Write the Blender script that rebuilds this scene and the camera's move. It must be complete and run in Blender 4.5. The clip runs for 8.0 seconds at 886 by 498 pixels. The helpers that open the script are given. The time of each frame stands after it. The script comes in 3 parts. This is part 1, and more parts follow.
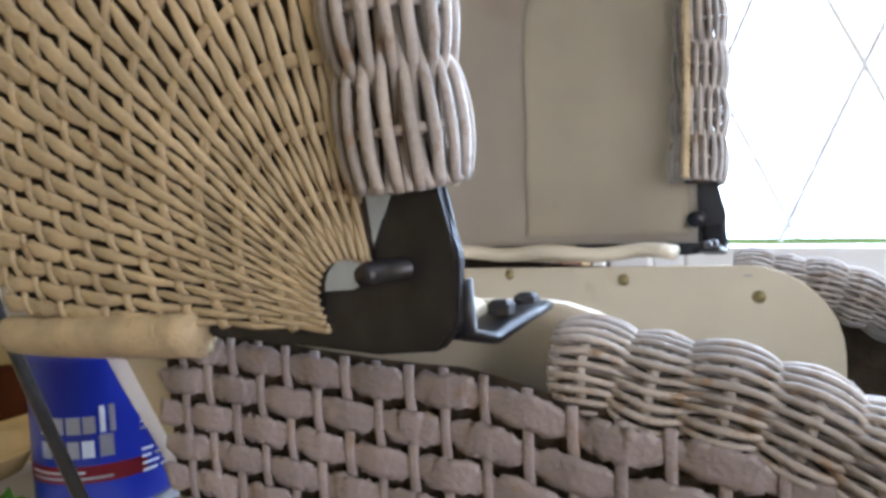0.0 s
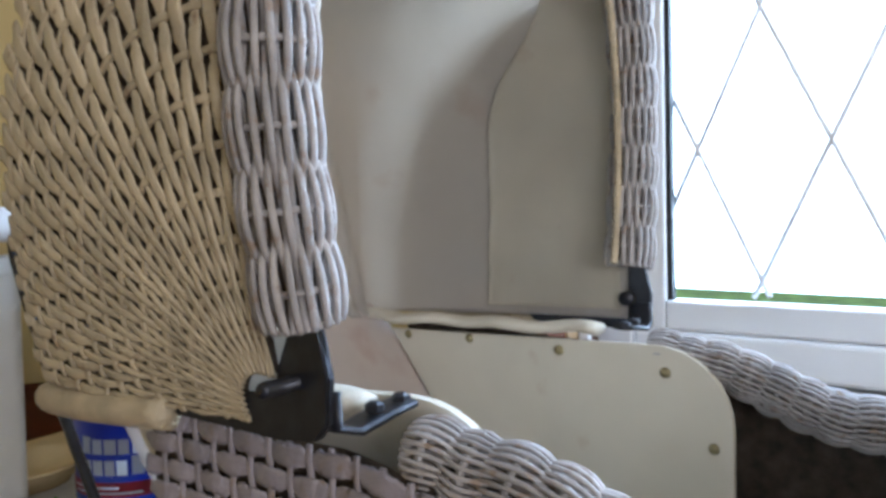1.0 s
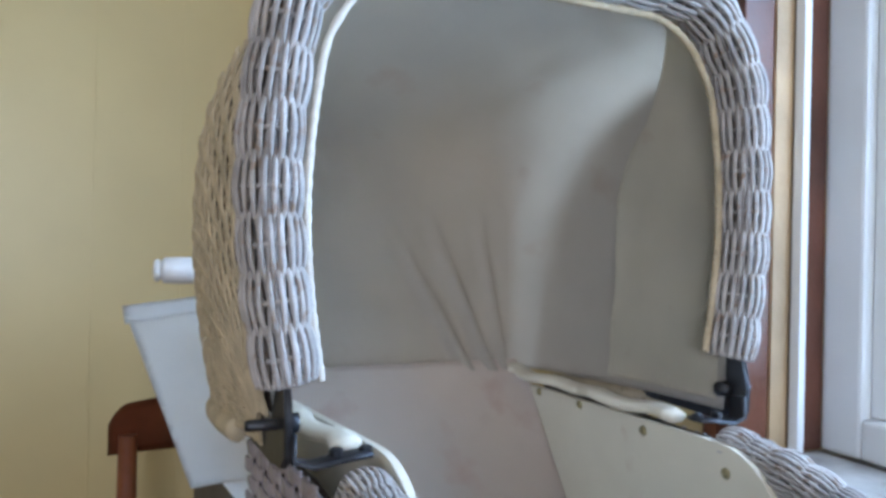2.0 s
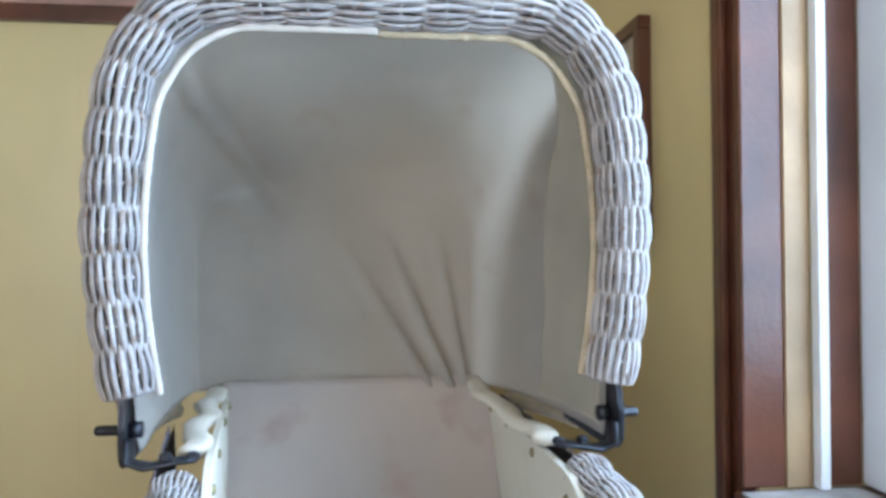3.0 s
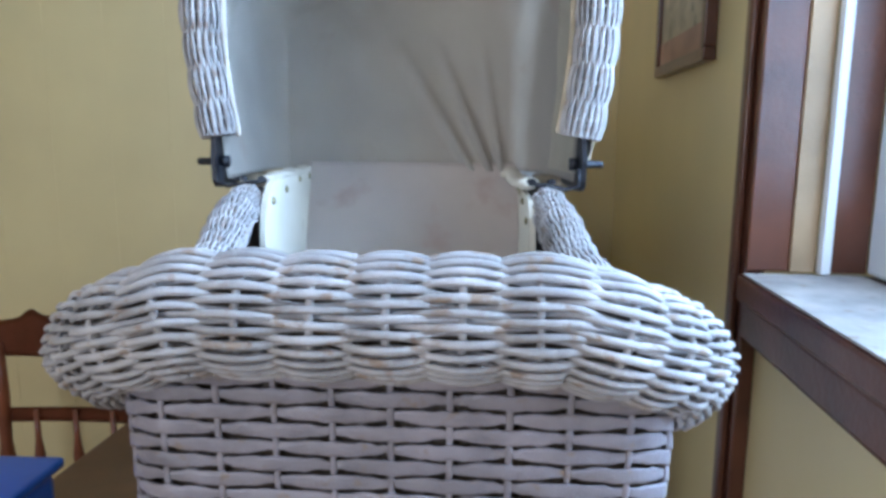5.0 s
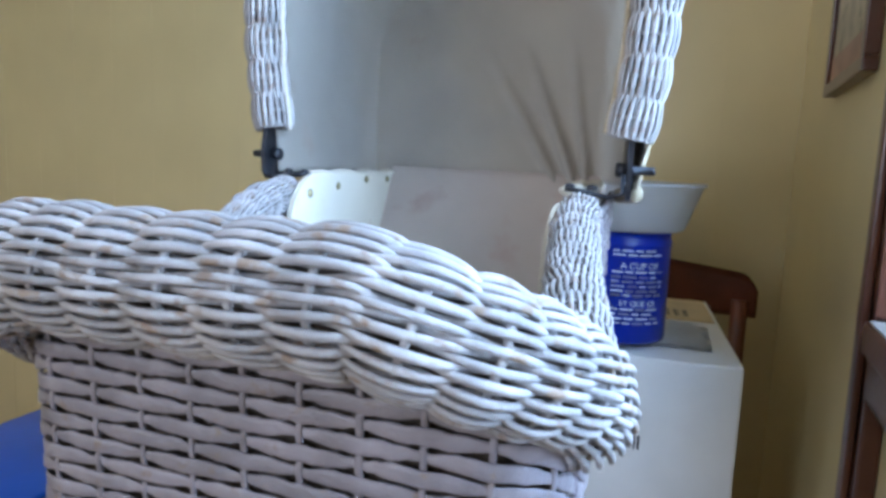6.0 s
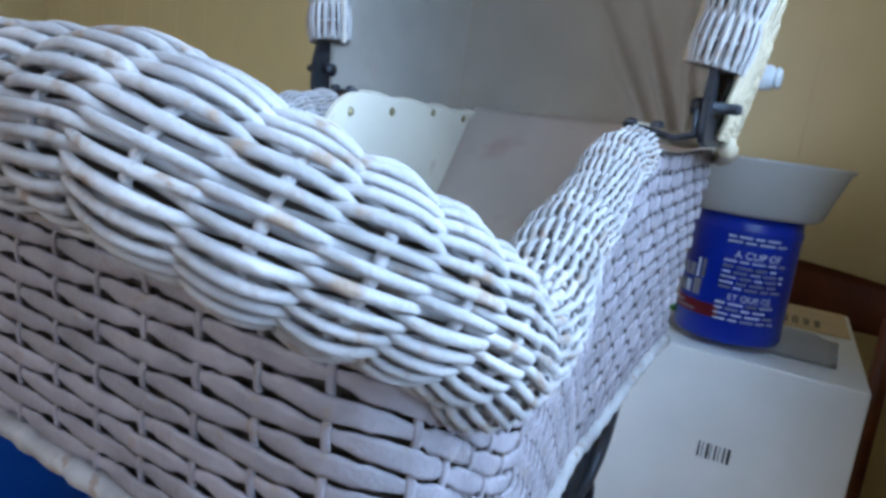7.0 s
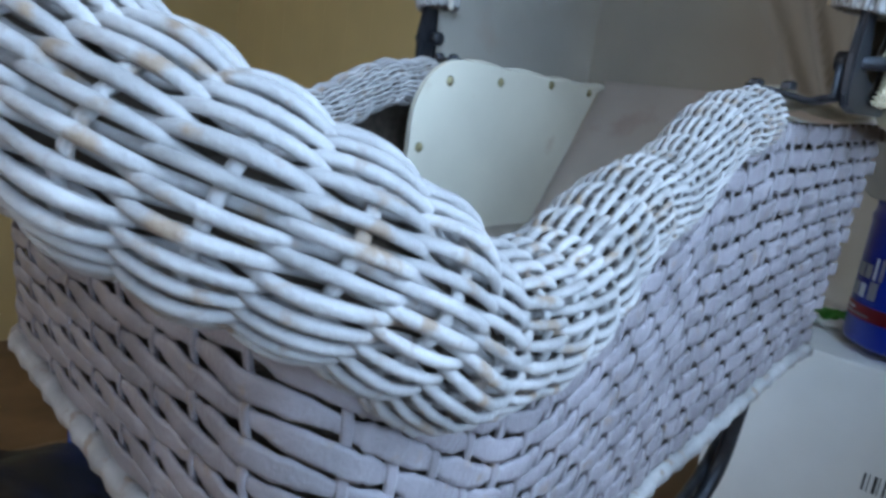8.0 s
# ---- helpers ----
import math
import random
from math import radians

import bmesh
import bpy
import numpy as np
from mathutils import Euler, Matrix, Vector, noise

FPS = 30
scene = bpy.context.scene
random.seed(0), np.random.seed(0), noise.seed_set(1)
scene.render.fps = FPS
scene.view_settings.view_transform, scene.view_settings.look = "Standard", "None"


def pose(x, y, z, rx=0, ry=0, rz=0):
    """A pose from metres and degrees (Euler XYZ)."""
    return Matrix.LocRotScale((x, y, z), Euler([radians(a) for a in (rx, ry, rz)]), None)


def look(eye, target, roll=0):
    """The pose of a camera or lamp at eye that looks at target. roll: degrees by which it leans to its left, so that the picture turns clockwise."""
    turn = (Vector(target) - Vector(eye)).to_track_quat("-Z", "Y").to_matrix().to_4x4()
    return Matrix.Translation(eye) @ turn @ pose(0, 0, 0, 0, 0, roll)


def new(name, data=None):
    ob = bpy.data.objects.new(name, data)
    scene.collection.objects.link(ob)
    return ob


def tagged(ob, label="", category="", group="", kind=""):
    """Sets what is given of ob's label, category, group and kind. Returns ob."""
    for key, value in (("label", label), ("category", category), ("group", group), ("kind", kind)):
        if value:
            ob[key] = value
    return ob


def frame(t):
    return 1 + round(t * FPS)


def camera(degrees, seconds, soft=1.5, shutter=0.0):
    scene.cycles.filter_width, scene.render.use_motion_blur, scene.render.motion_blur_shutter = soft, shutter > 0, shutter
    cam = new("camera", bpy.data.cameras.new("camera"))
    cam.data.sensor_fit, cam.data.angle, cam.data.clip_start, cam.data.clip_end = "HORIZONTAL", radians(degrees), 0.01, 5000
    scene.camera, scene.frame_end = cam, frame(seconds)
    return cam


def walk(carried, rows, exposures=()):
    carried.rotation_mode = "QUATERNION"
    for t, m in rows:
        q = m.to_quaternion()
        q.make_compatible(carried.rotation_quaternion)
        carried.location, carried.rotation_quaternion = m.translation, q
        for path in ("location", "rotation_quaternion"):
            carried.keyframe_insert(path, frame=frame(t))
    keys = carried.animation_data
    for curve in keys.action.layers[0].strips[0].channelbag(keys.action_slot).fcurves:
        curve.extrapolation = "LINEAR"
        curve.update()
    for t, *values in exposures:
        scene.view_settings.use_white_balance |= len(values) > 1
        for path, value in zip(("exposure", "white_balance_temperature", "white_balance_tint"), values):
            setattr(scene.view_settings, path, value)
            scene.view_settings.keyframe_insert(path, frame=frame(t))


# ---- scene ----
cam = camera(65.2, 8.0, soft=3.4)
PATH = [
    (0, (-0.259, -0.094, 1.295), (1.401, 1.014, 1.168), -2.6),
    (0.5, (-0.288, -0.116, 1.311), (1.442, 0.885, 1.234), -0.6),
    (1, (-0.281, -0.176, 1.332), (1.296, 1.051, 1.254), -1.5),
    (1.5, (-0.211, -0.311, 1.349), (0.654, 1.492, 1.322), 0.3),
    (2, (-0.191, -0.319, 1.362), (0.597, 1.519, 1.363), 1.2),
    (2.2, (-0.178, -0.309, 1.361), (0.676, 1.5, 1.377), 2.6),
    (3.3, (0.025, -0.432, 1.376), (-0.023, 1.567, 1.38), -2.1),
    (3.5, (0.026, -0.451, 1.368), (-0.12, 1.543, 1.313), -2.5),
    (4, (0.006, -0.488, 1.331), (-0.172, 1.497, 1.168), -1.0),
    (4.5, (0.026, -0.514, 1.315), (-0.064, 1.465, 1.04), 1.7),
    (4.7, (0.05, -0.514, 1.308), (-0.058, 1.459, 0.997), 1.1),
    (5.8, (0.175, -0.47, 1.299), (-0.438, 1.399, 0.94), 1.2),
    (6, (0.192, -0.454, 1.284), (-0.535, 1.391, 1.022), 2.5),
    (6.5, (0.222, -0.407, 1.263), (-0.684, 1.347, 0.948), 6.5),
    (7, (0.233, -0.371, 1.255), (-0.848, 1.274, 0.9), 7.9),
    (7.5, (0.231, -0.338, 1.258), (-1.104, 1.093, 0.847), 9.7),
    (8, (0.247, -0.318, 1.248), (-1.178, 1.014, 0.804), 7.8),
]
walk(cam, [(t, look(eye, target, roll)) for t, eye, target, roll in PATH],
     exposures=[(0, 0.70, 6300, 18), (0.5, 0.62, 6100, 18), (1, 0.30, 5800, 16), (2, 0.18, 5450, 14), (3.5, 0.45, 5700, 13), (4.7, 0.25, 5200, 13), (6.0, 0.14, 5250, 14), (6.5, 0.0, 5200, 14), (8, -0.80, 5500, 11)])

# ---------------------------------------------------------------- world, sun and lights
W = bpy.data.worlds.new("daylight")
scene.world = W
W.use_nodes = True
nt = W.node_tree
sky = nt.nodes.new("ShaderNodeTexSky")
sky.sky_type, sky.sun_disc = "NISHITA", False
sky.sun_elevation, sky.sun_rotation = radians(48), radians(-36)
bg = nt.nodes["Background"]
bg.inputs["Strength"].default_value = 0.15
nt.links.new(sky.outputs[0], bg.inputs["Color"])


def area(name, m, sx, sy, power, colour):
    la = bpy.data.lights.new(name, "AREA")
    la.shape, la.size, la.size_y, la.energy, la.color = "RECTANGLE", sx, sy, power, colour
    ob = new(name, la)
    ob.matrix_world = m
    return ob


sun = bpy.data.lights.new("sun", "SUN")
sun.energy, sun.angle, sun.color = 5.0, radians(8), (1.0, 0.95, 0.88)
so = new("sun", sun)
so.matrix_world = look((-2.2, 3.0, 4.2), (0, 0, 1.0))
# daylight in the two window openings
area("window_daylight", look((0.475, -0.21, 1.66), (-1.0, -0.10, 1.38)), 0.72, 0.85, 13, (0.62, 0.82, 1.0))
area("far_window_daylight", look((-1.2, -2.42, 1.6), (0.0, -0.1, 1.2)), 1.1, 1.2, 26, (1.0, 0.96, 0.90))

# ---------------------------------------------------------------- materials


def mat(name, base, rough=0.6, metal=0.0, var=0.12, scale=30.0, bump=0.15, bscale=200.0, second=None, mix_at=0.55, obj_var=0.0):
    m = bpy.data.materials.new(name)
    m.use_nodes = True
    t = m.node_tree
    b = t.nodes["Principled BSDF"]
    b.inputs["Roughness"].default_value = rough
    b.inputs["Metallic"].default_value = metal
    tc = t.nodes.new("ShaderNodeTexCoord")
    n1 = t.nodes.new("ShaderNodeTexNoise")
    n1.inputs["Scale"].default_value, n1.inputs["Detail"].default_value = scale, 6
    n2 = t.nodes.new("ShaderNodeTexNoise")
    n2.inputs["Scale"].default_value, n2.inputs["Detail"].default_value = bscale, 4
    for n in (n1, n2):
        t.links.new(tc.outputs["Object"], n.inputs["Vector"])
    ramp = t.nodes.new("ShaderNodeValToRGB")
    lo = [max(0, c * (1 - var * 1.6)) for c in base]
    hi = [min(1, c * (1 + var)) for c in base]
    ramp.color_ramp.elements[0].position, ramp.color_ramp.elements[1].position = 0.3, 0.7
    ramp.color_ramp.elements[0].color = (*lo, 1)
    ramp.color_ramp.elements[1].color = (*hi, 1)
    t.links.new(n1.outputs[0], ramp.inputs[0])
    col = ramp.outputs[0]
    if second:
        r2 = t.nodes.new("ShaderNodeValToRGB")
        r2.color_ramp.elements[0].position, r2.color_ramp.elements[1].position = mix_at, min(1, mix_at + 0.12)
        n3 = t.nodes.new("ShaderNodeTexNoise")
        n3.inputs["Scale"].default_value, n3.inputs["Detail"].default_value = scale * 2.3, 8
        t.links.new(tc.outputs["Object"], n3.inputs["Vector"])
        t.links.new(n3.outputs[0], r2.inputs[0])
        mx = t.nodes.new("ShaderNodeMix")
        mx.data_type = "RGBA"
        t.links.new(r2.outputs[0], mx.inputs[0])
        t.links.new(col, mx.inputs[6])
        mx.inputs[7].default_value = (*second, 1)
        col = mx.outputs[2]
    if obj_var:
        oi = t.nodes.new("ShaderNodeObjectInfo")
        hs = t.nodes.new("ShaderNodeHueSaturation")
        mr = t.nodes.new("ShaderNodeMapRange")
        mr.inputs[3].default_value, mr.inputs[4].default_value = 1 - obj_var, 1 + obj_var
        t.links.new(oi.outputs["Random"], mr.inputs[0])
        t.links.new(mr.outputs[0], hs.inputs["Value"])
        t.links.new(col, hs.inputs["Color"])
        col = hs.outputs[0]
    t.links.new(col, b.inputs["Base Color"])
    bp = t.nodes.new("ShaderNodeBump")
    bp.inputs["Strength"].default_value, bp.inputs["Distance"].default_value = bump, 0.002
    t.links.new(n2.outputs[0], bp.inputs["Height"])
    t.links.new(bp.outputs[0], b.inputs["Normal"])
    return m


WICKER = mat("worn_white_wicker_paint", (0.43, 0.40, 0.385), 0.5, 0, 0.20, 60, 0.35, 700, second=(0.30, 0.22, 0.16), mix_at=0.56, obj_var=0.12)
FLAT = mat("grey_white_flat_reed", (0.31, 0.275, 0.29), 0.30, 0, 0.16, 60, 0.3, 700, second=(0.28, 0.21, 0.16), mix_at=0.62, obj_var=0.10)
TANREED = mat("worn_tan_reed", (0.50, 0.41, 0.27), 0.5, 0, 0.16, 60, 0.35, 700, second=(0.27, 0.18, 0.11), mix_at=0.62, obj_var=0.10)
CLOTH = mat("cream_lining_cloth", (0.62, 0.565, 0.49), 0.9, 0, 0.08, 7, 0.25, 1500, second=(0.56, 0.47, 0.39), mix_at=0.64)
PANEL = mat("pale_pink_cream_cloth", (0.76, 0.67, 0.60), 0.85, 0, 0.06, 9, 0.25, 1400, second=(0.68, 0.54, 0.47), mix_at=0.58)
BOARD = mat("cream_cloth_board", (0.70, 0.64, 0.52), 0.75, 0, 0.06, 12, 0.2, 1200, second=(0.58, 0.47, 0.36), mix_at=0.66)
IRON = mat("dark_blued_iron", (0.040, 0.042, 0.05), 0.38, 0.6, 0.2, 90, 0.06, 400, second=(0.07, 0.05, 0.04), mix_at=0.72)
BRASS = mat("tarnished_brass_tack", (0.42, 0.36, 0.2), 0.45, 0.8, 0.2, 300, 0.1, 900)
YELLOW = mat("yellow_wall_paint", (0.68, 0.555, 0.28), 0.36, 0, 0.05, 3, 0.12, 60)
WHITEPAINT = mat("white_vinyl", (0.78, 0.79, 0.80), 0.4, 0, 0.04, 8, 0.1, 200)
SILLPAINT = mat("worn_sill_paint", (0.38, 0.35, 0.32), 0.5, 0, 0.2, 30, 0.2, 200, second=(0.25, 0.18, 0.12), mix_at=0.6)
DARKWOOD = mat("dark_varnished_wood", (0.105, 0.036, 0.018), 0.28, 0, 0.3, 12, 0.2, 180)
LIGHTWOOD = mat("worn_light_wood", (0.42, 0.28, 0.15), 0.45, 0, 0.25, 9, 0.25, 150)
CHAIRWOOD = mat("cherry_chair_wood", (0.20, 0.062, 0.026), 0.3, 0, 0.25, 10, 0.15, 140)
TABLEWOOD = mat("brown_table_wood", (0.14, 0.075, 0.04), 0.4, 0, 0.25, 8, 0.15, 140)
CARTON = mat("white_carton", (0.82, 0.82, 0.81), 0.6, 0, 0.04, 12, 0.08, 300)
CARTONTOP = mat("tan_card", (0.60, 0.46, 0.25), 0.7, 0, 0.08, 20, 0.1, 300)
GREYCARD = mat("dark_grey_card", (0.12, 0.11, 0.10), 0.6, 0, 0.12, 20, 0.1, 300)
BLUE = mat("blue_plastic", (0.006, 0.022, 0.30), 0.3, 0, 0.08, 20, 0.05, 300)
RED = mat("red_print", (0.42, 0.012, 0.025), 0.4, 0, 0.08, 20, 0.05, 300)
WHITEPRINT = mat("white_print", (0.75, 0.77, 0.82), 0.5, 0, 0.03, 20, 0.05, 300)
PAPER = mat("white_paper", (0.78, 0.77, 0.74), 0.8, 0, 0.04, 8, 0.1, 300)
BLACK = mat("black_plastic", (0.012, 0.012, 0.013), 0.5, 0, 0.2, 20, 0.1, 200)
BRIGHTBLUE = mat("bright_blue_plastic", (0.01, 0.10, 0.55), 0.35, 0, 0.1, 10, 0.1, 100)
GREEN = mat("green_plastic", (0.12, 0.42, 0.06), 0.5, 0, 0.2, 60, 0.2, 200)
PLASTER = mat("white_ceiling_paint", (0.78, 0.76, 0.72), 0.9, 0, 0.03, 4, 0.1, 80)
FLOORWOOD = mat("brown_floor", (0.22, 0.13, 0.07), 0.4, 0, 0.2, 6, 0.1, 90)
PRINT = mat("sepia_print", (0.52, 0.46, 0.36), 0.6, 0, 0.25, 22, 0.05, 200, second=(0.22, 0.20, 0.16), mix_at=0.58)
PINKPRINT = mat("pink_print", (0.42, 0.25, 0.20), 0.5, 0, 0.2, 14, 0.05, 200)
GRASS = mat("lawn_grass", (0.10, 0.19, 0.04), 0.9, 0, 0.4, 3, 0.5, 40)
BARK = mat("grey_tree_bark", (0.20, 0.17, 0.14), 0.9, 0, 0.3, 12, 0.5, 60)
LEAF = mat("pale_leaf", (0.12, 0.24, 0.06), 0.7, 0, 0.3, 9, 0.2, 60)

TUB = bpy.data.materials.new("clear_plastic_tub")
TUB.use_nodes = True
b = TUB.node_tree.nodes["Principled BSDF"]
b.inputs["Base Color"].default_value, b.inputs["Roughness"].default_value = (0.85, 0.84, 0.82, 1), 0.35
b.inputs["Transmission Weight"].default_value, b.inputs["IOR"].default_value = 0.55, 1.2
GLASS = bpy.data.materials.new("window_glass")
GLASS.use_nodes = True
b = GLASS.node_tree.nodes["Principled BSDF"]
b.inputs["Base Color"].default_value, b.inputs["Roughness"].default_value = (1, 1, 1, 1), 0.0
b.inputs["Transmission Weight"].default_value, b.inputs["IOR"].default_value = 1.0, 1.05

# ---------------------------------------------------------------- mesh helpers


def link(name, bm, material, parent=None, label="", smooth=True):
    me = bpy.data.meshes.new(name)
    bmesh.ops.recalc_face_normals(bm, faces=bm.faces)
    bm.to_mesh(me)
    bm.free()
    for m in (material if isinstance(material, (list, tuple)) else (material,)):
        me.materials.append(m)
    if smooth:
        for p in me.polygons:
            p.use_smooth = True
    ob = new(name, me)
    if parent:
        ob.parent = parent
    if label:
        ob["label"] = label
    return ob


def part(name, bm, material, parent, label="", smooth=True):
    return link(name, bm, material, parent, label, smooth)


def empty(name, m=None, **tags):
    ob = new(name)
    ob.empty_display_size = 0.05
    if m:
        ob.matrix_world = m
    return tagged(ob, **tags)


def box(x0, x1, y0, y1, z0, z1, bevel=0.0, bm=None, m=None):
    """A box between those limits, its edges rounded."""
    b = bmesh.new()
    bmesh.ops.create_cube(b, size=1)
    for v in b.verts:
        v.co = Vector(((x0 + x1) / 2 + v.co.x * (x1 - x0), (y0 + y1) / 2 + v.co.y * (y1 - y0), (z0 + z1) / 2 + v.co.z * (z1 - z0)))
    if bevel:
        bmesh.ops.bevel(b, geom=b.edges[:], offset=bevel, segments=2, affect="EDGES", profile=0.6)
    if m:
        b.transform(m)
    if bm is None:
        return b
    me = bpy.data.meshes.new("tmp")
    b.to_mesh(me)
    b.free()
    bm.from_mesh(me)
    bpy.data.meshes.remove(me)
    return bm


def turned(profile, seg=32, bm=None, m=None, caps=True):
    """A solid of revolution about z from (radius, height) pairs."""
    b = bm or bmesh.new()
    rings = []
    for r, z in profile:
        ring = []
        for i in range(seg):
            a = 2 * math.pi * i / seg
            p = Vector((r * math.cos(a), r * math.sin(a), z))
            ring.append(b.verts.new(m @ p if m else p))
        rings.append(ring)
    for k in range(len(rings) - 1):
        for i in range(seg):
            j = (i + 1) % seg
            b.faces.new((rings[k][i], rings[k][j], rings[k + 1][j], rings[k + 1][i]))
    if caps:
        b.faces.new(rings[0][::-1])
        b.faces.new(rings[-1])
    return b


def sweep(bm, pts, normals, wide, high, sides=8, power=1.0):
    """A strand along pts: a flattened round section, wide across and high along the normals."""
    n = len(pts)
    rings = []
    for i in range(n):
        tan = (pts[min(n - 1, i + 1)] - pts[max(0, i - 1)]).normalized()
        nor = normals[i] - tan * normals[i].dot(tan)
        nor.normalize()
        bi = tan.cross(nor)
        w = wide[i] if isinstance(wide, (list, tuple)) else wide
        h = high[i] if isinstance(high, (list, tuple)) else high
        ring = []
        for k in range(sides):
            a = 2 * math.pi * (k + 0.5) / sides
            c, s = math.cos(a), math.sin(a)
            c = math.copysign(abs(c) ** power, c)
            s = math.copysign(abs(s) ** power, s)
            ring.append(bm.verts.new(pts[i] + bi * (c * w / 2) + nor * (s * h / 2)))
        rings.append(ring)
    for i in range(n - 1):
        for k in range(sides):
            j = (k + 1) % sides
            bm.faces.new((rings[i][k], rings[i][j], rings[i + 1][j], rings[i + 1][k]))
    bm.faces.new(rings[0])
    bm.faces.new(rings[-1][::-1])
    return bm


def sheet(fn, na, nb, thick=0.0, both=True):
    """A grid surface fn(a, b), a and b from 0 to 1, given thickness along its normals."""
    b = bmesh.new()
    g = [[b.verts.new(fn(i / na, j / nb)) for j in range(nb + 1)] for i in range(na + 1)]
    for i in range(na):
        for j in range(nb):
            b.faces.new((g[i][j], g[i + 1][j], g[i + 1][j + 1], g[i][j + 1]))
    if thick:
        bmesh.ops.solidify(b, geom=b.faces[:], thickness=thick)
    return b


def text_mesh(body, size, m, extrude=0.0004):
    cu = bpy.data.curves.new("lettering", "FONT")
    cu.body, cu.size, cu.extrude, cu.align_x = body, size, extrude, "LEFT"
    ob = bpy.data.objects.new("lettering", cu)
    scene.collection.objects.link(ob)
    bpy.context.view_layer.update()
    me = bpy.data.meshes.new_from_object(ob)
    bpy.data.objects.remove(ob)
    b = bmesh.new()
    b.from_mesh(me)
    bpy.data.meshes.remove(me)
    b.transform(m)
    return b


def lerp(a, b, t):
    return a + (b - a) * t


def curve_at(table, t):
    """Smooth value from a short (t, value) table."""
    for (t0, v0), (t1, v1) in zip(table, table[1:]):
        if t <= t1:
            k = max(0.0, min(1.0, (t - t0) / (t1 - t0)))
            return lerp(v0, v1, k * k * (3 - 2 * k))
    return table[-1][1]


# ---------------------------------------------------------------- the room
WX, WY = 0.33, 1.15          # faces of the window wall and the end wall
XL, YB, TOP = -2.9, -2.5, 2.45
OY0, OY1, OZ0, OZ1 = -0.60, 0.165, 1.163, 2.12  # window opening

floor = tagged(link("floor", box(XL, WX, YB, WY, -0.1, 0), FLOORWOOD, smooth=False), "brown wooden floor of the dining room", "floor", kind="structure")
ceiling = tagged(link("ceiling", box(XL - 0.15, WX + 0.15, YB - 0.15, WY + 0.15, TOP, TOP + 0.1), PLASTER, smooth=False), "white painted room ceiling", "ceiling", kind="structure")
tagged(link("wall_north", box(XL - 0.15, WX + 0.15, WY, WY + 0.15, -0.1, TOP), YELLOW, smooth=False), "yellow painted panelled end wall", "wall", kind="structure")
tagged(link("wall_west", box(XL - 0.15, XL, YB, WY, -0.1, TOP), YELLOW, smooth=False), "yellow painted room wall", "wall", kind="structure")
wn = bpy.data.objects["wall_north"]
for k in range(20):
    x = -0.285 + 0.156 * (k - 16)
    part("panel_seam", box(x - 0.002, x + 0.002, WY - 0.0007, WY + 0.004, 0.02, TOP - 0.02, 0.0005), YELLOW, wn, smooth=True)
bm = box(WX, WX + 0.15, YB, OY0, -0.1, TOP)
box(WX, WX + 0.15, OY1, WY, -0.1, TOP, bm=bm)
box(WX, WX + 0.15, OY0, OY1, -0.1, OZ0, bm=bm)
box(WX, WX + 0.15, OY0, OY1, OZ1, TOP, bm=bm)
tagged(link("wall_east", bm, YELLOW, smooth=False), "yellow painted wall with the window", "wall", kind="structure")
bm = box(XL - 0.15, -1.85, YB - 0.15, YB, -0.1, TOP)
box(-0.55, WX + 0.15, YB - 0.15, YB, -0.1, TOP, bm=bm)
box(-1.85, -0.55, YB - 0.15, YB, -0.1, 0.9, bm=bm)
box(-1.85, -0.55, YB - 0.15, YB, 2.2, TOP, bm=bm)
tagged(link("wall_south", bm, YELLOW, smooth=False), "yellow painted wall with a second window", "wall", kind="structure")

# window in the east wall
win = empty("window_1", label="white vinyl window with diamond lattice and wooden casing", category="window", kind="structure")
part("window_casing", box(WX - 0.016, WX, OY1 + 0.004, OY1 + 0.030, OZ0 - 0.30, OZ1 + 0.11, 0.003), DARKWOOD, win, "dark varnished wood casing", False)
part("window_casing", box(WX - 0.024, WX - 0.0165, OY1 + 0.014, OY1 + 0.033, OZ0 - 0.30, OZ1 + 0.11, 0.005), DARKWOOD, win, smooth=False)
part("window_casing", box(WX - 0.016, WX, OY0 - 0.115, OY0 - 0.004, OZ0 + 0.012, OZ1 + 0.11, 0.004), DARKWOOD, win, smooth=False)
part("window_casing", box(WX - 0.016, WX, OY0, OY1, OZ1 + 0.002, OZ1 + 0.11, 0.004), DARKWOOD, win, smooth=False)
part("jamb", box(WX - 0.018, WX + 0.020, OY1 - 0.006, OY1 + 0.0035, OZ0 + 0.012, OZ1, 0.002), DARKWOOD, win, "dark varnished wood jamb edge", False)
part("jamb", box(WX + 0.0203, WX + 0.0428, OY1 - 0.008, OY1 + 0.003, OZ0 + 0.012, OZ1, 0.001), LIGHTWOOD, win, "worn light wood jamb", False)
part("jamb", box(WX + 0.0523, WX + 0.0878, OY1 - 0.010, OY1 + 0.003, OZ0 + 0.012, OZ1, 0.001), DARKWOOD, win, smooth=False)
# bright line of leaking daylight, drawn as a white painted strip
part("light_leak_strip", box(WX + 0.043, WX + 0.052, OY1 - 0.020, OY1 - 0.0085, OZ0 + 0.012, OZ1, 0.002), WHITEPAINT, win, "white strip imitating light that leaks in at the jamb", False)
part("window_sill", box(WX - 0.024, WX + 0.14, OY0 - 0.12, OY1 + 0.003, OZ0 - 0.018, OZ0 + 0.008, 0.004), DARKWOOD, win, "dark wooden sill", False)
